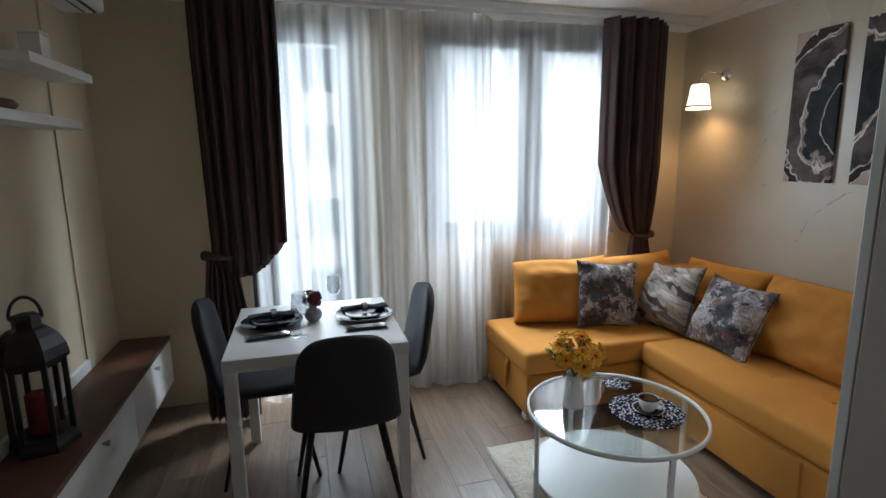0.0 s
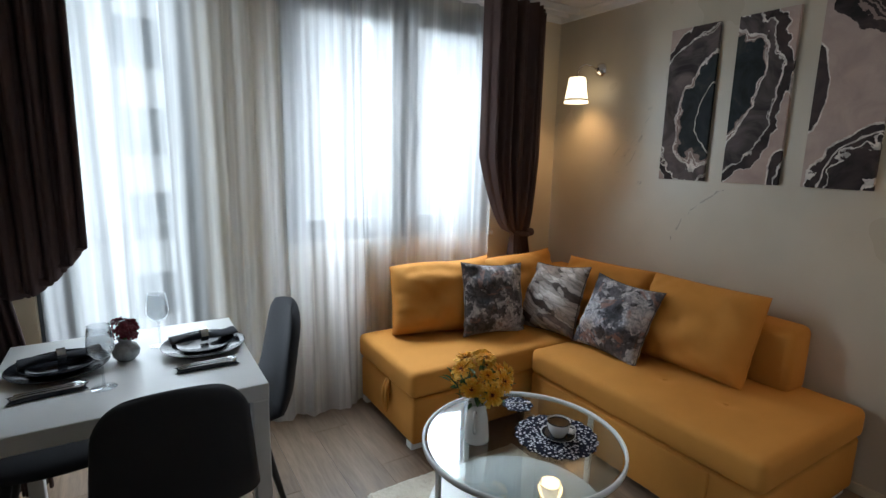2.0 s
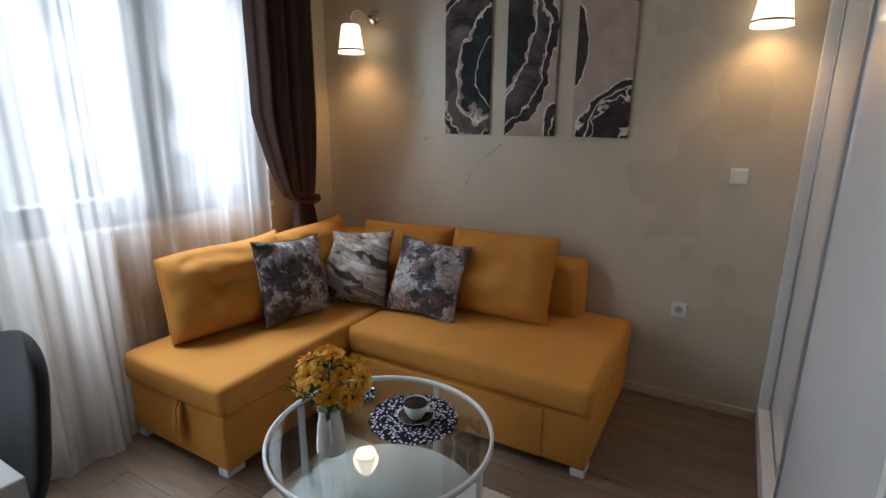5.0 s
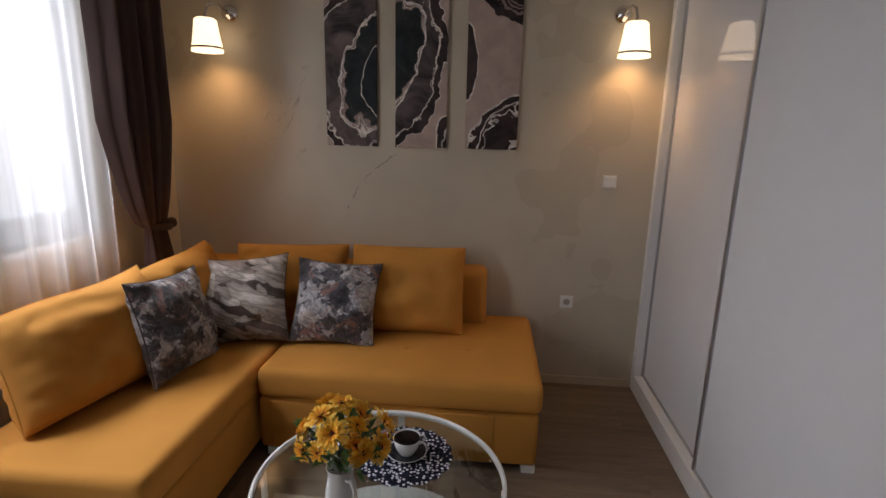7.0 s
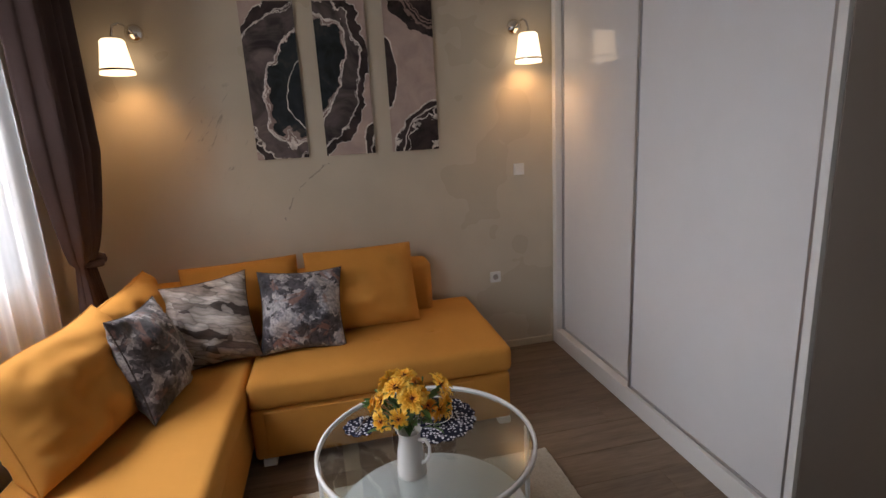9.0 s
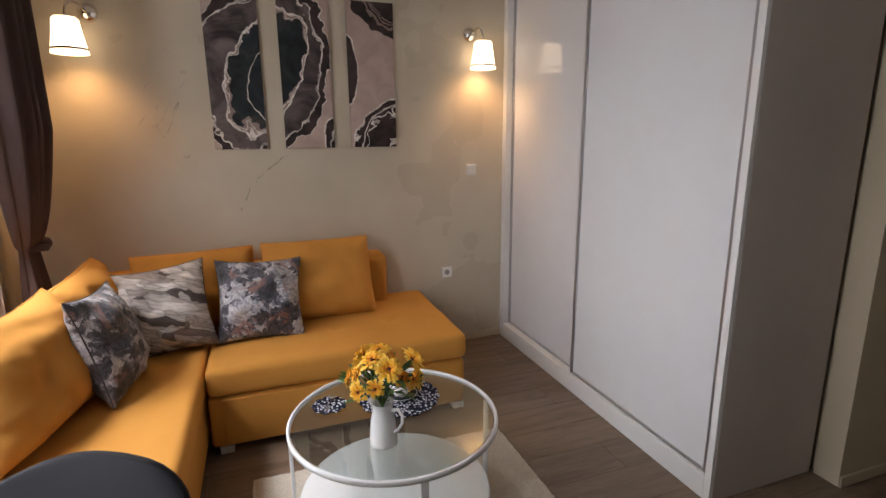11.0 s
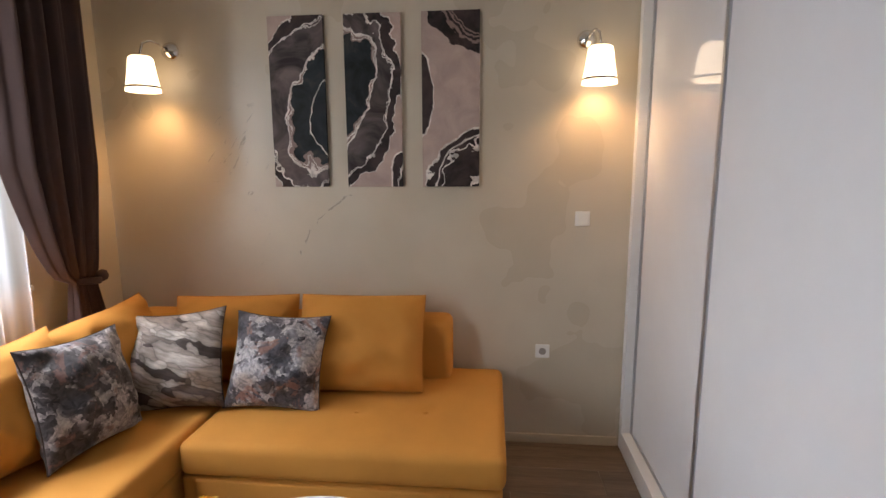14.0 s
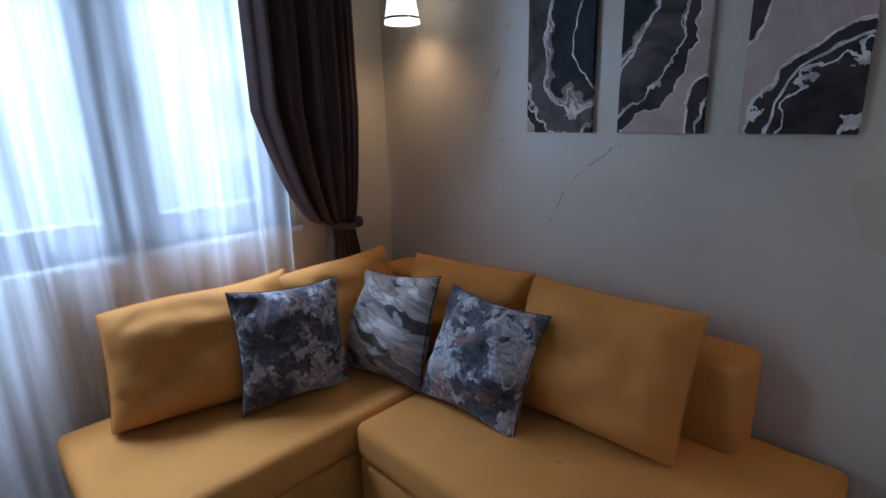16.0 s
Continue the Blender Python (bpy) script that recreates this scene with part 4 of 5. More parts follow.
def shell_back():
    """Backrest and seat of a chair, upholstered in one curved shell, the sitter facing +y."""
    n, m = 20, 34
    bm = bmesh.new()

    def spine(v):
        s = v * 0.86
        if s < 0.40:
            return 0.20 - s, 0.455 - 0.02 * math.sin(s / 0.40 * math.pi)
        k = (s - 0.40) / 0.46
        return -0.20 - 0.075 * k - 0.03 * math.sin(min(1, k * 3) * math.pi / 2), 0.455 + 0.395 * k - 0.03 * (1 - k) * math.sin(min(1, k * 4) * math.pi / 2)

    grid = {}
    for s in (0, 1):
        for i in range(n + 1):
            for j in range(m + 1):
                u, v = -math.cos(math.pi * i / n), 0.5 - 0.5 * math.cos(math.pi * j / m)
                e = min(v, 1 - v) * 2
                half = 0.225 - 0.045 * max(0, v - 0.46) / 0.54
                corner = min(1, (min(v / 0.10, (1 - v) / 0.13)))
                half *= 0.50 + 0.50 * math.sqrt(max(0, 1 - (1 - corner) ** 2))
                y, z = spine(v)
                y2, z2 = spine(min(1, v + 0.01))
                y1, z1 = spine(max(0, v - 0.01))
                t = Vector((0, y2 - y1, z2 - z1)).normalized()
                nrm = Vector((0, t.z, -t.y))
                if nrm.z < 0 and v < 0.4:
                    nrm = -nrm
                edge = (1 - abs(u) ** 6) ** 0.5 * (1 - (abs(2 * v - 1)) ** 14) ** 0.5
                wrap = 0.030 * u * u * min(1, max(0, (v - 0.25) / 0.3))
                off = (0.028 * edge) * (1 if s else -1)
                p = Vector((u * half, y, z)) + nrm * off + Vector((0, wrap, 0)) + Vector((0, 0, 0.02 * u * u if v < 0.46 else 0.018 * (1 - u * u) * (v - 0.46) / 0.54))
                grid[s, i, j] = bm.verts.new(p)
    for s in (0, 1):
        for i in range(n):
            for j in range(m):
                bm.faces.new((grid[s, i, j], grid[s, i + 1, j], grid[s, i + 1, j + 1], grid[s, i, j + 1]))
    bmesh.ops.remove_doubles(bm, verts=bm.verts, dist=0.0005)
    return bm


def dining_chair(at, rz, label):
    c = thing("dining_chair", label, "chair", at, rz, "chairs round the dining table")
    part("shell", shell_back(), CHAIR, c, "charcoal fabric seat and back in one shell", True)
    for sx in (-1, 1):
        for sy in (-1, 1):
            part("leg", tube([(0.14 * sx, 0.12 * sy, 0.435), (0.185 * sx, 0.17 * sy, 0.20), (0.22 * sx, 0.215 * sy, 0.0)], [0.016, 0.013, 0.009], 10), BLACK, c, "", True)
    part("under_frame", box(-0.15, 0.15, -0.14, 0.14, 0.405, 0.432, 0.006), BLACK, c)
    return c


dining_chair((0.13, 2.155, 0), 0, "charcoal upholstered dining chair with black metal legs, pushed under the table")
dining_chair((0.315, 2.55, 0), 90, "charcoal upholstered dining chair beside the sheer curtain")
dining_chair((-0.205, 2.56, 0), -90, "charcoal upholstered dining chair beside the brown curtain")

# ---- media unit and wall things ----
mu = thing("media_unit", "low white wall-hung media unit with a walnut top", "media unit")
MX, MY0, MY1 = -0.825, 0.94, 3.315
part("carcass", box(X0 + 0.014, MX - 0.018, MY0, MY1, 0.175, 0.445, 0.003), WHITE, mu)
part("top_board", box(X0 + 0.014, MX + 0.004, MY0, MY1 + 0.003, 0.4465, 0.470, 0.003), WALNUT, mu, "walnut top board")
for a, b in ((0.945, 1.765), (1.77, 2.585), (2.59, 3.31)):
    d = part("drop_door", box(MX - 0.017, MX, a, b, 0.18, 0.444, 0.002), WHITE, mu, "white front")
    k = part("knob", lathe([(0, 0.026), (0.010, 0.025), (0.013, 0.018), (0.006, 0.010), (0.006, 0)], 14), ALU, d, "small metal knob", True)
    k.matrix_basis = pose(MX, (a + b) / 2, 0.405, 0, 90, 0)

# lantern on the media unit
lan = thing("lantern", "black metal and glass hexagonal lantern with a red candle", "lantern", (-0.985, 2.11, 0.470), 12)
HEX = 6


def hexa(profile, bm=None):
    return lathe(profile, HEX, bm)


part("base", hexa([(0, 0), (0.112, 0), (0.114, 0.006), (0.112, 0.022), (0.102, 0.040), (0.100, 0.055), (0, 0.055)]), BLACK, lan)
part("roof", hexa([(0.096, 0.335), (0.112, 0.338), (0.115, 0.352), (0.108, 0.392), (0.088, 0.432), (0.062, 0.458), (0.044, 0.464), (0.044, 0.490), (0.053, 0.495), (0.038, 0.512), (0, 0.520)]), BLACK, lan)
for k in range(HEX):
    a = radians(60 * k)
    x, y = 0.093 * math.cos(a), 0.093 * math.sin(a)
    part("post", box(x - 0.009, x + 0.009, y - 0.009, y + 0.009, 0.05, 0.34, 0.002), BLACK, lan)
    a2 = radians(60 * k + 30)
    p = part("glass_pane", box(-0.0015, 0.0015, -0.038, 0.038, 0.056, 0.336), CLEAR, lan, "clear glass pane")
    p.matrix_basis = pose(0.079 * math.cos(a2), 0.079 * math.sin(a2), 0, 0, 0, 60 * k + 30)
    brow = part("arch_trim", box(-0.003, 0.003, -0.038, 0.038, 0.318, 0.337, 0.002), BLACK, lan, "scalloped trim under the roof")
    brow.matrix_basis = pose(0.081 * math.cos(a2), 0.081 * math.sin(a2), 0, 0, 0, 60 * k + 30)
part("candle", lathe([(0, 0.056), (0.042, 0.056), (0.042, 0.205), (0.036, 0.21), (0.01, 0.202), (0, 0.202)], 24), CANDLE, lan, "dark red pillar candle", True)
part("wick", tube([(0, 0, 0.20), (0.001, 0.001, 0.215)], 0.0015, 6), BLACK, lan, "burnt wick")
part("handle", tube([(0.048 * math.cos(a), 0, 0.500 + 0.075 * math.sin(a)) for a in (math.pi * k / 14 for k in range(15))], 0.006), BLACK, lan, "bent wire handle", True)


# shelves, air conditioner, cable duct
def wall_shelf(x1, y0, y1, z, label):
    s = thing("wall_shelf", label, "shelf", group="floating shelves over the media unit")
    part("board", box(X0 + 0.001, x1, y0, y1, z - 0.038, z, 0.002), WHITE, s)
    return s


wall_shelf(-0.93, 2.30, 2.90, 1.925, "white floating shelf high on the beige wall")
wall_shelf(-0.93, 1.50, 2.72, 1.70, "white floating shelf on the beige wall")
bx = thing("storage_box", "small plain cream box standing on the shelf", "box")
part("body", box(-1.01, -0.935, 2.42, 2.50, 1.926, 2.01, 0.004), PORCELAIN, bx)
part("lid", box(-1.012, -0.933, 2.418, 2.502, 2.0105, 2.022, 0.003), PORCELAIN, bx)
orn = thing("ornament", "small dark rounded ornament lying on the shelf", "ornament")
part("stone", moved(lathe([(0, 0), (0.05, 0.004), (0.062, 0.02), (0.045, 0.038), (0, 0.045)], 18), pose(-1.0, 2.18, 1.7005)), WALNUT, orn, "", True)
part("tip", moved(lathe([(0, 0), (0.022, 0.003), (0.026, 0.014), (0.018, 0.026), (0, 0.03)], 14), pose(-1.0, 2.26, 1.7005)), TEALIGHT, orn, "pale knob", True)
ac = thing("air_conditioner", "white wall-mounted air conditioner near the ceiling", "air conditioner")
part("casing", box(X0 + 0.001, -0.90, 2.35, 3.12, 2.25, 2.432, 0.03, 4), WHITE, ac)
part("vent_slot", box(-0.985, -0.925, 2.41, 3.06, 2.244, 2.2515), BLACK, ac, "dark outlet slot")
part("louvre", box(-0.965, -0.935, 2.43, 3.04, 2.237, 2.2435, 0.002), WHITE, ac, "white louvre blade")
duct = tagged(part("trim_cable_duct", box(X0 + 0.001, X0 + 0.009, 2.86, 2.885, 0.478, 2.25, 0.003), WALL), "narrow painted cable duct down the wall", "cable duct", kind="structure")
tagged(part("trim_wall_strip", box(X0 + 0.001, X0 + 0.020, MY0, 2.86, 0.4715, 0.53, 0.004), WHITE), "pale strip along the wall above the unit", "wall strip", kind="structure")

# mirror in the hall
mir = thing("wall_mirror", "wall mirror in a dark wenge wood frame", "mirror", (XC - 0.001, 0, 0))
mz0, mz1, my0, my1, fw = 1.0, 1.885, -0.75, -0.165, 0.07
for q in ((my0, my0 + fw, mz0, mz1), (my1 - fw, my1, mz0, mz1), (my0 + fw, my1 - fw, mz0, mz0 + fw * 0.5), (my0 + fw, my1 - fw, mz1 - fw * 0.5, mz1)):
    part("frame", box(-0.024, 0, *q, 0.004), DOOR_FRAME_DARK, mir)
part("mirror_glass", box(-0.012, -0.008, my0 + fw - 0.004, my1 - fw + 0.004, mz0 + fw * 0.5 - 0.004, mz1 - fw * 0.5 + 0.004), MIRROR, mir, "silvered glass")


# ---- on the dining table ----
def place_setting(x, y, rz):
    pl = thing("dinner_plate", "dark glazed dinner plate with a shallow bowl", "plate", (x, y, TZ + 0.0005), rz, "place settings")
    part("plate", lathe([(0, 0.004), (0.085, 0.004), (0.10, 0.010), (0.138, 0.022), (0.142, 0.024), (0.138, 0.019), (0.10, 0.006), (0.085, 0), (0, 0)], 40), SLATE, pl, "", True)
    bl = thing("soup_bowl", "shallow dark bowl with a pale worn rim on the plate", "bowl", (x, y, TZ + 0.0055), rz, "place settings")
    part("bowl", lathe([(0, 0.006), (0.06, 0.008), (0.088, 0.020), (0.105, 0.026), (0.108, 0.025), (0.09, 0.015), (0.06, 0.0), (0, 0.0)], 36), SLATE, bl, "", True)
    np_ = thing("folded_napkin", "navy cloth napkin rolled across the bowl", "napkin", (x + 0.005, y + 0.03, TZ + 0.030), rz + 8, "place settings")
    bm = bmesh.new()
    rows = []
    for i in range(25):
        u = i / 24
        w = 0.018 + 0.022 * abs(2 * u - 1) ** 1.3
        h = 0.024 - 0.008 * abs(2 * u - 1)
        ring = []
        for k in range(12):
            a = 2 * math.pi * k / 12
            f = 1 + 0.18 * math.sin(3 * a + 6 * u)
            ring.append(bm.verts.new(((u - 0.5) * 0.225, w * f * math.cos(a), h * 0.5 + h * 0.5 * f * math.sin(a) + 0.004 * math.sin(u * 7))))
        rows.append(ring)
    for a, b in zip(rows, rows[1:]):
        for k in range(12):
            bm.faces.new((a[k], a[(k + 1) % 12], b[(k + 1) % 12], b[k]))
    bm.faces.new(rows[0])
    bm.faces.new(rows[-1])
    part("cloth", bm, NAPKIN, np_, "", True)
    part("napkin_ring", moved(lathe([(0.021, -0.012), (0.024, -0.012), (0.024, 0.012), (0.021, 0.012)], 20, closed=True), pose(0, 0, 0.014, 0, 90, 0)), CHROME, np_, "metal ring")
    ct_ = thing("cutlery_pouch", "dark napkin with steel cutlery laid on it", "cutlery", (x - 0.01, y - 0.185, TZ + 0.001), rz + 2, "place settings")
    part("cloth", moved(pillow(0.20, 0.055, 0.008, 3.0, 0.10, 14, 0.004, 0, x), pose(0, -0.027, 0.004, -90, 0, 0)), NAPKIN, ct_, "", True)
    for o, ln in ((-0.012, 0.17), (0.004, 0.18), (0.016, 0.16)):
        bm = tube([(-ln / 2, o, 0.011), (-ln / 6, o + 0.002, 0.013), (ln / 3, o + 0.001, 0.012), (ln / 2, o, 0.011)], [0.004, 0.0025, 0.005, 0.007], 8)
        part("fork", bm, STEEL, ct_, "steel cutlery piece", True)


place_setting(-0.165, 2.447, 4)
place_setting(0.265, 2.440, -3)


def wine_glass(x, y):
    g = thing("wine_glass", "clear tulip-shaped wine glass with a thin stem", "wine glass", (x, y, TZ + 0.0005), 0, "wine glasses")
    part("foot", lathe([(0, 0.003), (0.034, 0.0015), (0.035, 0), (0, 0)], 28), CRYSTAL, g, "", True)
    part("stem", lathe([(0.006, 0.003), (0.0035, 0.012), (0.0035, 0.082), (0.006, 0.090)], 14), CRYSTAL, g, "", True)
    part("bowl", lathe([(0.004, 0.090), (0.024, 0.102), (0.037, 0.124), (0.036, 0.150), (0.030, 0.198), (0.0292, 0.198), (0.035, 0.150), (0.036, 0.125), (0.023, 0.104), (0.0, 0.094)], 28), CRYSTAL, g, "", True)


wine_glass(-0.037, 2.242)
wine_glass(0.129, 2.55)


def bloom_mesh(name, petals, r, mat, heart, cup=0.5):
    """One daisy-like flower: three rings of narrow notched petals round a dark heart."""
    bm = bmesh.new()
    for ring in range(3):
        n, rr, lift = petals - 2 * ring, r * (1 - 0.24 * ring), 0.10 + cup * 0.28 * ring
        for k in range(n):
            a = 2 * math.pi * (k + 0.5 * ring) / n + 0.12 * math.sin(k * 2.3 + ring)
            reach = rr * (1 + 0.07 * math.sin(k * 3.7 + 2 * ring))
            w = math.pi / n * 0.92
            rows = []
            for f, ww in ((0.16, 0.9), (0.55, 1.0), (0.86, 0.95), (1.0, 0.5)):
                z = lift * reach * f ** 1.4 + (0.06 * math.sin(k * 4.1 + ring) - 0.10 * (f > 0.9)) * r * f
                rows.append([bm.verts.new((reach * f * g * math.cos(a + q * w * ww), reach * f * g * math.sin(a + q * w * ww), z + 0.003 * ring + h * r)) for q, g, h in ((-1, 1, 0.0), (0, 0.95 if f > 0.9 else 1.0, -0.05), (1, 1, 0.0))])
            for p, q in zip(rows, rows[1:]):
                for e in range(2):
                    bm.faces.new((p[e], p[e + 1], q[e + 1], q[e]))
    me = bpy.data.meshes.new(name)
    bm.to_mesh(me)
    bm.free()
    me.materials.append(mat)
    hb = lathe([(0, 0.20 * r), (0.12 * r, 0.19 * r), (0.22 * r, 0.11 * r), (0.20 * r, -0.02 * r), (0, -0.04 * r)], 10)
    hm = bpy.data.meshes.new("flower_heart")
    hb.to_mesh(hm)
    hb.free()
    hm.materials.append(heart)
    return me, hm


def leaf_mesh(name, ln, wd, mat):
    bm = bmesh.new()
    rows = []
    for f, w in ((0, 0.05), (0.3, 0.8), (0.55, 1.0), (0.8, 0.6), (1.0, 0.02)):
        rows.append([bm.verts.new((s * wd * w / 2, ln * f, 0.12 * ln * math.sin(f * 2.6) + (0.10 * wd if s else 0))) for s in (-1, 0, 1)])
    for a, b in zip(rows, rows[1:]):
        for k in range(2):
            bm.faces.new((a[k], a[k + 1], b[k + 1], b[k]))
    me = bpy.data.meshes.new(name)
    bm.to_mesh(me)
    bm.free()
    me.materials.append(mat)
    return me


def bouquet(name, label, at, count, rad, rise, blooms, leaves, leaf_count, seed):
    rng = random.Random(seed)
    bq = thing(name, label, "flowers", at)
    stems = bmesh.new()
    for k in range(count):
        f = (k + 0.5) / count
        polar = math.acos(1 - 1.05 * f)
        az = k * 2.39996 + rng.uniform(-0.25, 0.25)
        d = Vector((math.sin(polar) * math.cos(az), math.sin(polar) * math.sin(az), math.cos(polar)))
        p = Vector((d.x * rad, d.y * rad, rise + d.z * rad * 0.82)) * rng.uniform(0.70, 1.16)
        q = d.to_track_quat("Z", "Y").to_matrix().to_4x4()
        me, hm = rng.choice(blooms)
        b = new("flower_head", me)
        b.parent = bq
        b.matrix_basis = Matrix.Translation(p) @ q @ pose(0, 0, 0, rng.uniform(-18, 18), rng.uniform(-18, 18), rng.uniform(0, 360)) @ Matrix.Scale(rng.uniform(0.82, 1.12), 4)
        h = new("flower_heart", hm)
        h.parent = b
        tube([(0, 0, -0.02), (p.x * 0.25, p.y * 0.25, rise * 0.45), p - d * 0.004], 0.0018, 5, stems)
    part("stems", stems, LEAF, bq, "green stems")
    for k in range(leaf_count):
        az, el = rng.uniform(0, 2 * math.pi), rng.uniform(-0.25, 0.95)
        r = rad * rng.uniform(0.25, 0.88)
        p = Vector((r * math.cos(az), r * math.sin(az), rise * rng.uniform(0.35, 0.95) + 0.3 * rad * el))
        lf = new("leaf", leaves)
        lf.parent = bq
        lf.matrix_basis = Matrix.Translation(p) @ pose(0, 0, 0, rng.uniform(-15, 55), rng.uniform(-40, 40), math.degrees(az) - 90) @ Matrix.Scale(rng.uniform(0.6, 1.15), 4)
    return bq


vz = thing("bud_vase", "small round grey glass vase on the table", "vase", (0.022, 2.455, TZ + 0.0005))
part("body", lathe([(0, 0.0), (0.025, 0.0), (0.040, 0.018), (0.043, 0.036), (0.034, 0.056), (0.020, 0.064), (0.020, 0.072), (0.026, 0.080), (0.024, 0.080), (0.018, 0.072), (0.018, 0.062), (0.032, 0.052), (0.038, 0.034), (0.034, 0.02), (0, 0.006)], 28),
     plain("grey_crackle_glass", (0.30, 0.31, 0.32), 0.1, vary=0.4, scale=60, stain=40, bump=0.4), vz, "", True)
bouquet("burgundy_flowers", "small bunch of burgundy flowers in the round vase", (0.022, 2.455, TZ + 0.075), 7, 0.036, 0.028, [bloom_mesh("burgundy_bloom", 10, 0.030, WINE_PETAL, WINE_PETAL, 0.9)],
        leaf_mesh("vase_leaf", 0.03, 0.014, LEAF), 5, 4)

# ---- on the coffee table ----
GZ = CZ - 0.004
jug = thing("milk_jug", "white enamel pitcher used as a flower vase", "jug", (1.104, 1.872, GZ + 0.0005), 225)
part("body", lathe([(0, 0.002), (0.040, 0.0), (0.046, 0.004), (0.046, 0.02), (0.040, 0.09), (0.033, 0.125), (0.036, 0.15), (0.038, 0.152), (0.034, 0.15), (0.031, 0.125), (0.037, 0.09), (0.042, 0.02), (0, 0.012)], 32), PORCELAIN, jug, "", True)
part("handle", tube([(0.036, 0, 0.128), (0.058, 0, 0.136), (0.073, 0, 0.118), (0.072, 0, 0.09), (0.056, 0, 0.062), (0.043, 0, 0.052)], [0.006, 0.0055, 0.005, 0.005, 0.005, 0.006], 10), PORCELAIN, jug, "curved handle", True)
part("spout", moved(lathe([(0.004, 0.0), (0.010, 0.012), (0.017, 0.028), (0.015, 0.028), (0.006, 0.008)], 12), pose(-0.030, 0, 0.128, 0, -22, 0)), PORCELAIN, jug, "small lip", True)
bouquet("yellow_flowers", "full bunch of yellow and orange artificial flowers with green leaves", (1.104, 1.872, GZ + 0.150), 16, 0.114, 0.086,
        [bloom_mesh("yellow_bloom", 15, 0.043, PETAL, HEART, 1.0), bloom_mesh("yellow_bloom", 14, 0.038, PETAL, HEART, 0.8), bloom_mesh("orange_bloom", 15, 0.042, PETAL_B, HEART, 1.0)],
        leaf_mesh("bouquet_leaf", 0.050, 0.018, LEAF), 90, 11)


def scalloped(r, lobes, depth, t):
    bm = bmesh.new()
    n = lobes * 8
    top = [bm.verts.new(((r + depth * abs(math.sin(lobes * math.pi * i / n))) * math.cos(2 * math.pi * i / n), (r + depth * abs(math.sin(lobes * math.pi * i / n))) * math.sin(2 * math.pi * i / n), t)) for i in range(n)]
    low = [bm.verts.new((v.co.x, v.co.y, 0)) for v in top]
    bm.faces.new(top)
    bm.faces.new(low[::-1])
    for i in range(n):
        j = (i + 1) % n
        bm.faces.new((low[i], low[j], top[j], top[i]))
    return bm


pm = thing("placemat", "round navy and white floral placemat with a scalloped edge", "placemat", (1.385, 1.745, GZ + 0.0005))
part("mat", scalloped(0.148, 18, 0.010, 0.002), PLACEMAT, pm)
cs = thing("coaster", "small navy and white floral coaster with scalloped edge", "coaster", (1.415, 2.01, GZ + 0.0005), 20)
part("mat", scalloped(0.058, 9, 0.009, 0.002), PLACEMAT, cs)
sp = thing("teaspoon", "small steel teaspoon lying on the coaster", "spoon", (1.415, 2.01, GZ + 0.006), -30)
part("handle", tube([(-0.045, 0, 0), (0, 0, 0.002), (0.035, 0, 0.0)], [0.003, 0.0018, 0.0025], 8), STEEL, sp, "", True)
part("bowl", moved(lathe([(0, -0.002), (0.008, 0), (0.011, 0.003)], 14), pose(0.045, 0, 0) @ Matrix.Diagonal((1.4, 1, 1, 1))), STEEL, sp, "", True)
sc = thing("saucer", "dark saucer with a pale rim", "saucer", (1.388, 1.738, GZ + 0.003))
part("dish", lathe([(0, 0.003), (0.035, 0.003), (0.062, 0.012), (0.063, 0.011), (0.036, 0.0), (0, 0.0)], 36), SLATE, sc, "", True)
part("rim", lathe([(0.0615, 0.0118), (0.064, 0.0130), (0.0655, 0.0125), (0.064, 0.0110)], 36, closed=True), PORCELAIN, sc, "white rim", True)
cp = thing("coffee_cup", "white cup of black coffee on a dark saucer", "cup", (1.388, 1.738, GZ + 0.0065), 300)
part("body", lathe([(0, 0.0), (0.024, 0.0), (0.026, 0.004), (0.038, 0.025), (0.045, 0.060), (0.0435, 0.060), (0.036, 0.026), (0.022, 0.008), (0, 0.006)], 32), PORCELAIN, cp, "", True)
part("rim", lathe([(0.0450, 0.0560), (0.0458, 0.060), (0.0442, 0.0612), (0.0430, 0.058)], 32), SLATE, cp, "dark rim band", True)
part("coffee", lathe([(0, 0.054), (0.0422, 0.054)], 32), COFFEE, cp, "black coffee")
sg = thing("sugar_sachet", "small white paper sugar sachet on the saucer", "sugar sachet", (1.432, 1.722, GZ + 0.0150), 35)
part("sachet", moved(pillow(0.038, 0.026, 0.007, 3.0, 0.04, 10, 0.002, 0, 3), pose(0, -0.013, 0.004, -84, 0, 0)), PORCELAIN, sg, "", True)
part("handle", tube([(0.041, 0, 0.049), (0.058, 0, 0.051), (0.064, 0, 0.038), (0.055, 0, 0.021), (0.036, 0, 0.020)], 0.0035, 8), PORCELAIN, cp, "small loop handle", True)

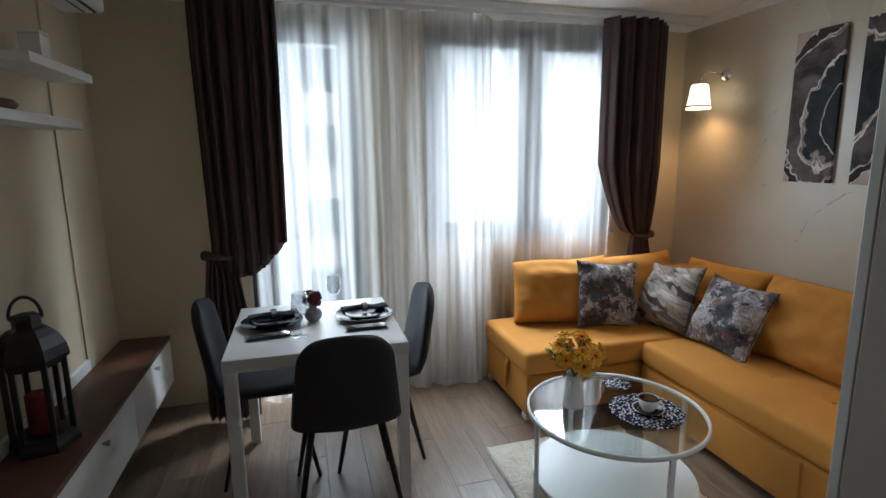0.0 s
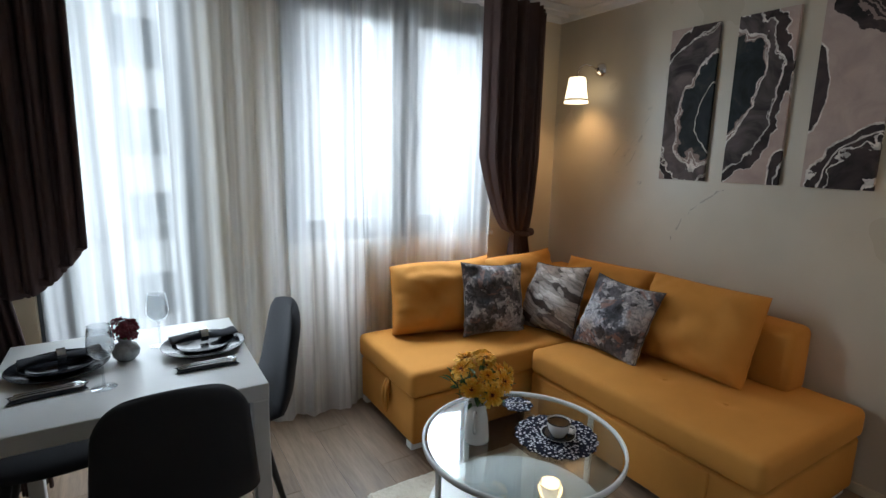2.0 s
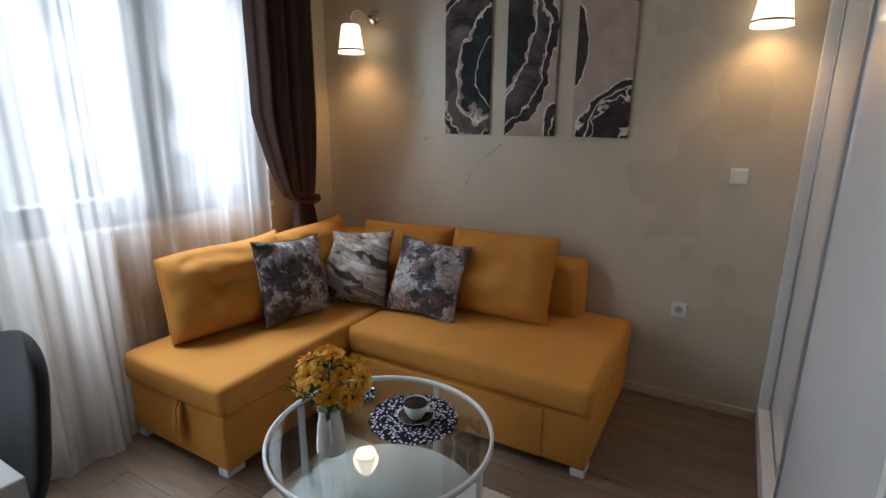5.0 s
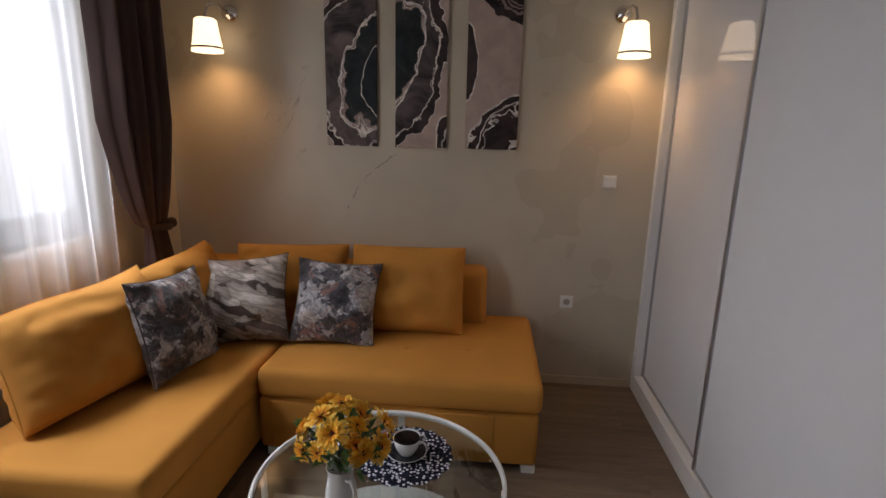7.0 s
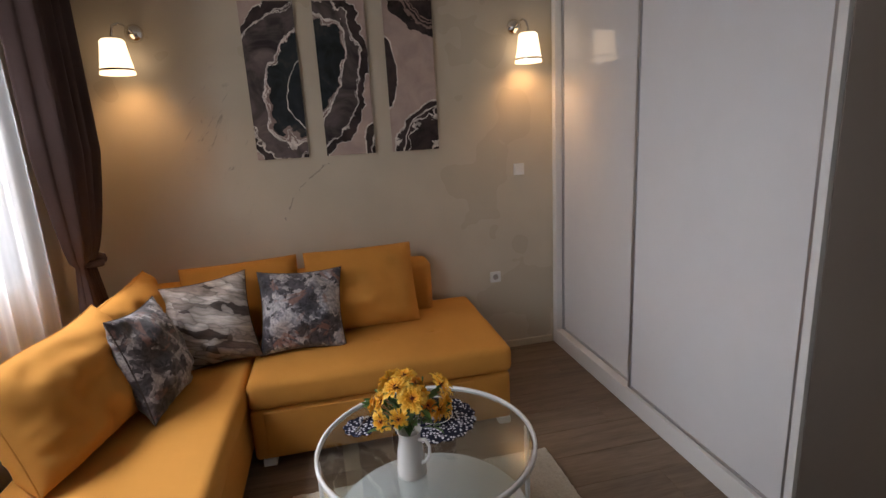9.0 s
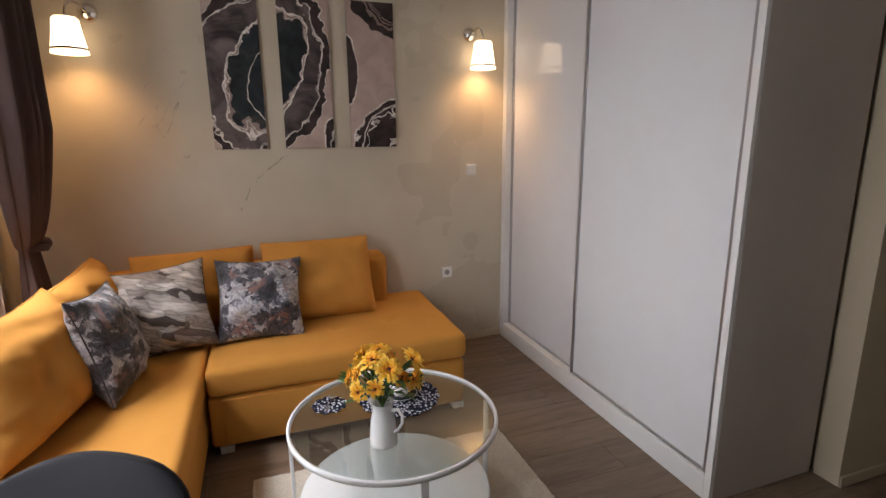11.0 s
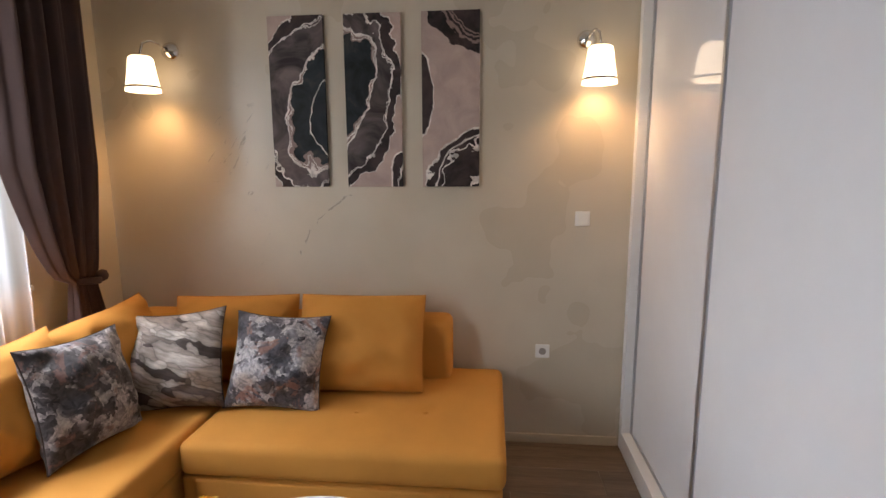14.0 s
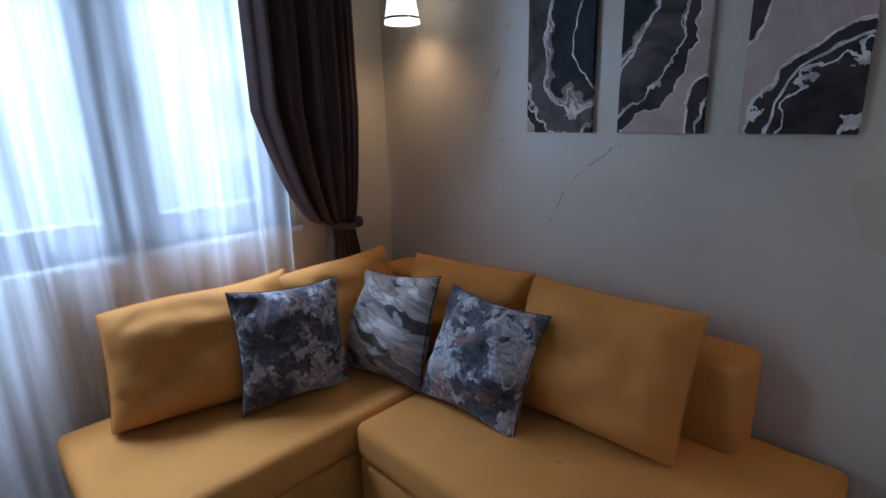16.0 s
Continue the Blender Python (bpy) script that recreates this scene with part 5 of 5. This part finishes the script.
# ---- outside ----
tagged(part("ground", box(-60, 60, 3.8, 120, -6.6, -6.5), CONCRETE), "grey paved street below", "ground", kind="structure")
house = thing("apartment_building", "white rendered apartment building across the street", "building", (0, 20.0, -6.5))
part("wall", box(-30, 30, 0, 10, 0, 21), FACADE, house)
for fx in range(-6, 7):
    for fz in range(6):
        px, pz = fx * 4.1 + 0.02, 2.4 + fz * 2.72
        w = part("window", box(px, px + 1.5, -0.03, 0.02, pz, pz + 1.4, 0.02, 1), FACADE_GLASS, house)
        part("sill", box(px - 0.06, px + 1.56, -0.10, 0.0, pz - 0.06, pz - 0.001, 0.01, 1), CONCRETE, w)
        part("mullion", box(px + 0.72, px + 0.78, -0.045, -0.031, pz, pz + 1.4), FACADE, w)
balc = thing("balcony_railing", "thin grey metal balcony railing outside the door", "railing")
for z in (0.98, 0.88):
    part("rail_bar", tube([(-1.2, 4.35, z), (1.0, 4.35, z)], 0.016), ANTHRACITE, balc)
for k in range(17):
    part("baluster", tube([(-1.15 + 0.13 * k, 4.35, 0.0), (-1.15 + 0.13 * k, 4.35, 0.88)], 0.007, 6), ANTHRACITE, balc)
tagged(part("balcony_slab", box(-1.4, 1.2, Y1 + TW, 4.45, -0.22, -0.02), CONCRETE), "concrete balcony slab", "balcony", kind="structure")

# ---- floor ----
fl = part("floor", box(X0 - T, X1 + T, YB - T, Y1 + TW, -0.12, -0.004), CONCRETE)
tagged(fl, "oak laminate floor laid in long planks", "floor", kind="structure")
plank_mesh = {}
PW, PL = 0.192, 1.29
col = 0
x = X0
while x < X1:
    w = min(PW, X1 - x)
    y = YB - (col * 0.43) % PL
    while y < Y1:
        a, b = max(y, YB), min(y + PL, Y1)
        if b - a > 0.02:
            key = (round(w, 3), round(b - a, 3))
            if key not in plank_mesh:
                bm = box(0.0004, w - 0.0004, 0.0004, b - a - 0.0004, -0.012, 0.0, 0.0012, 1)
                me = bpy.data.meshes.new("plank")
                bm.to_mesh(me)
                bm.free()
                me.materials.append(OAK)
                plank_mesh[key] = me
            p = new("plank", plank_mesh[key])
            p.location = (x, a, 0)
            p.parent = fl
        y += PL
    x += PW
    col += 1
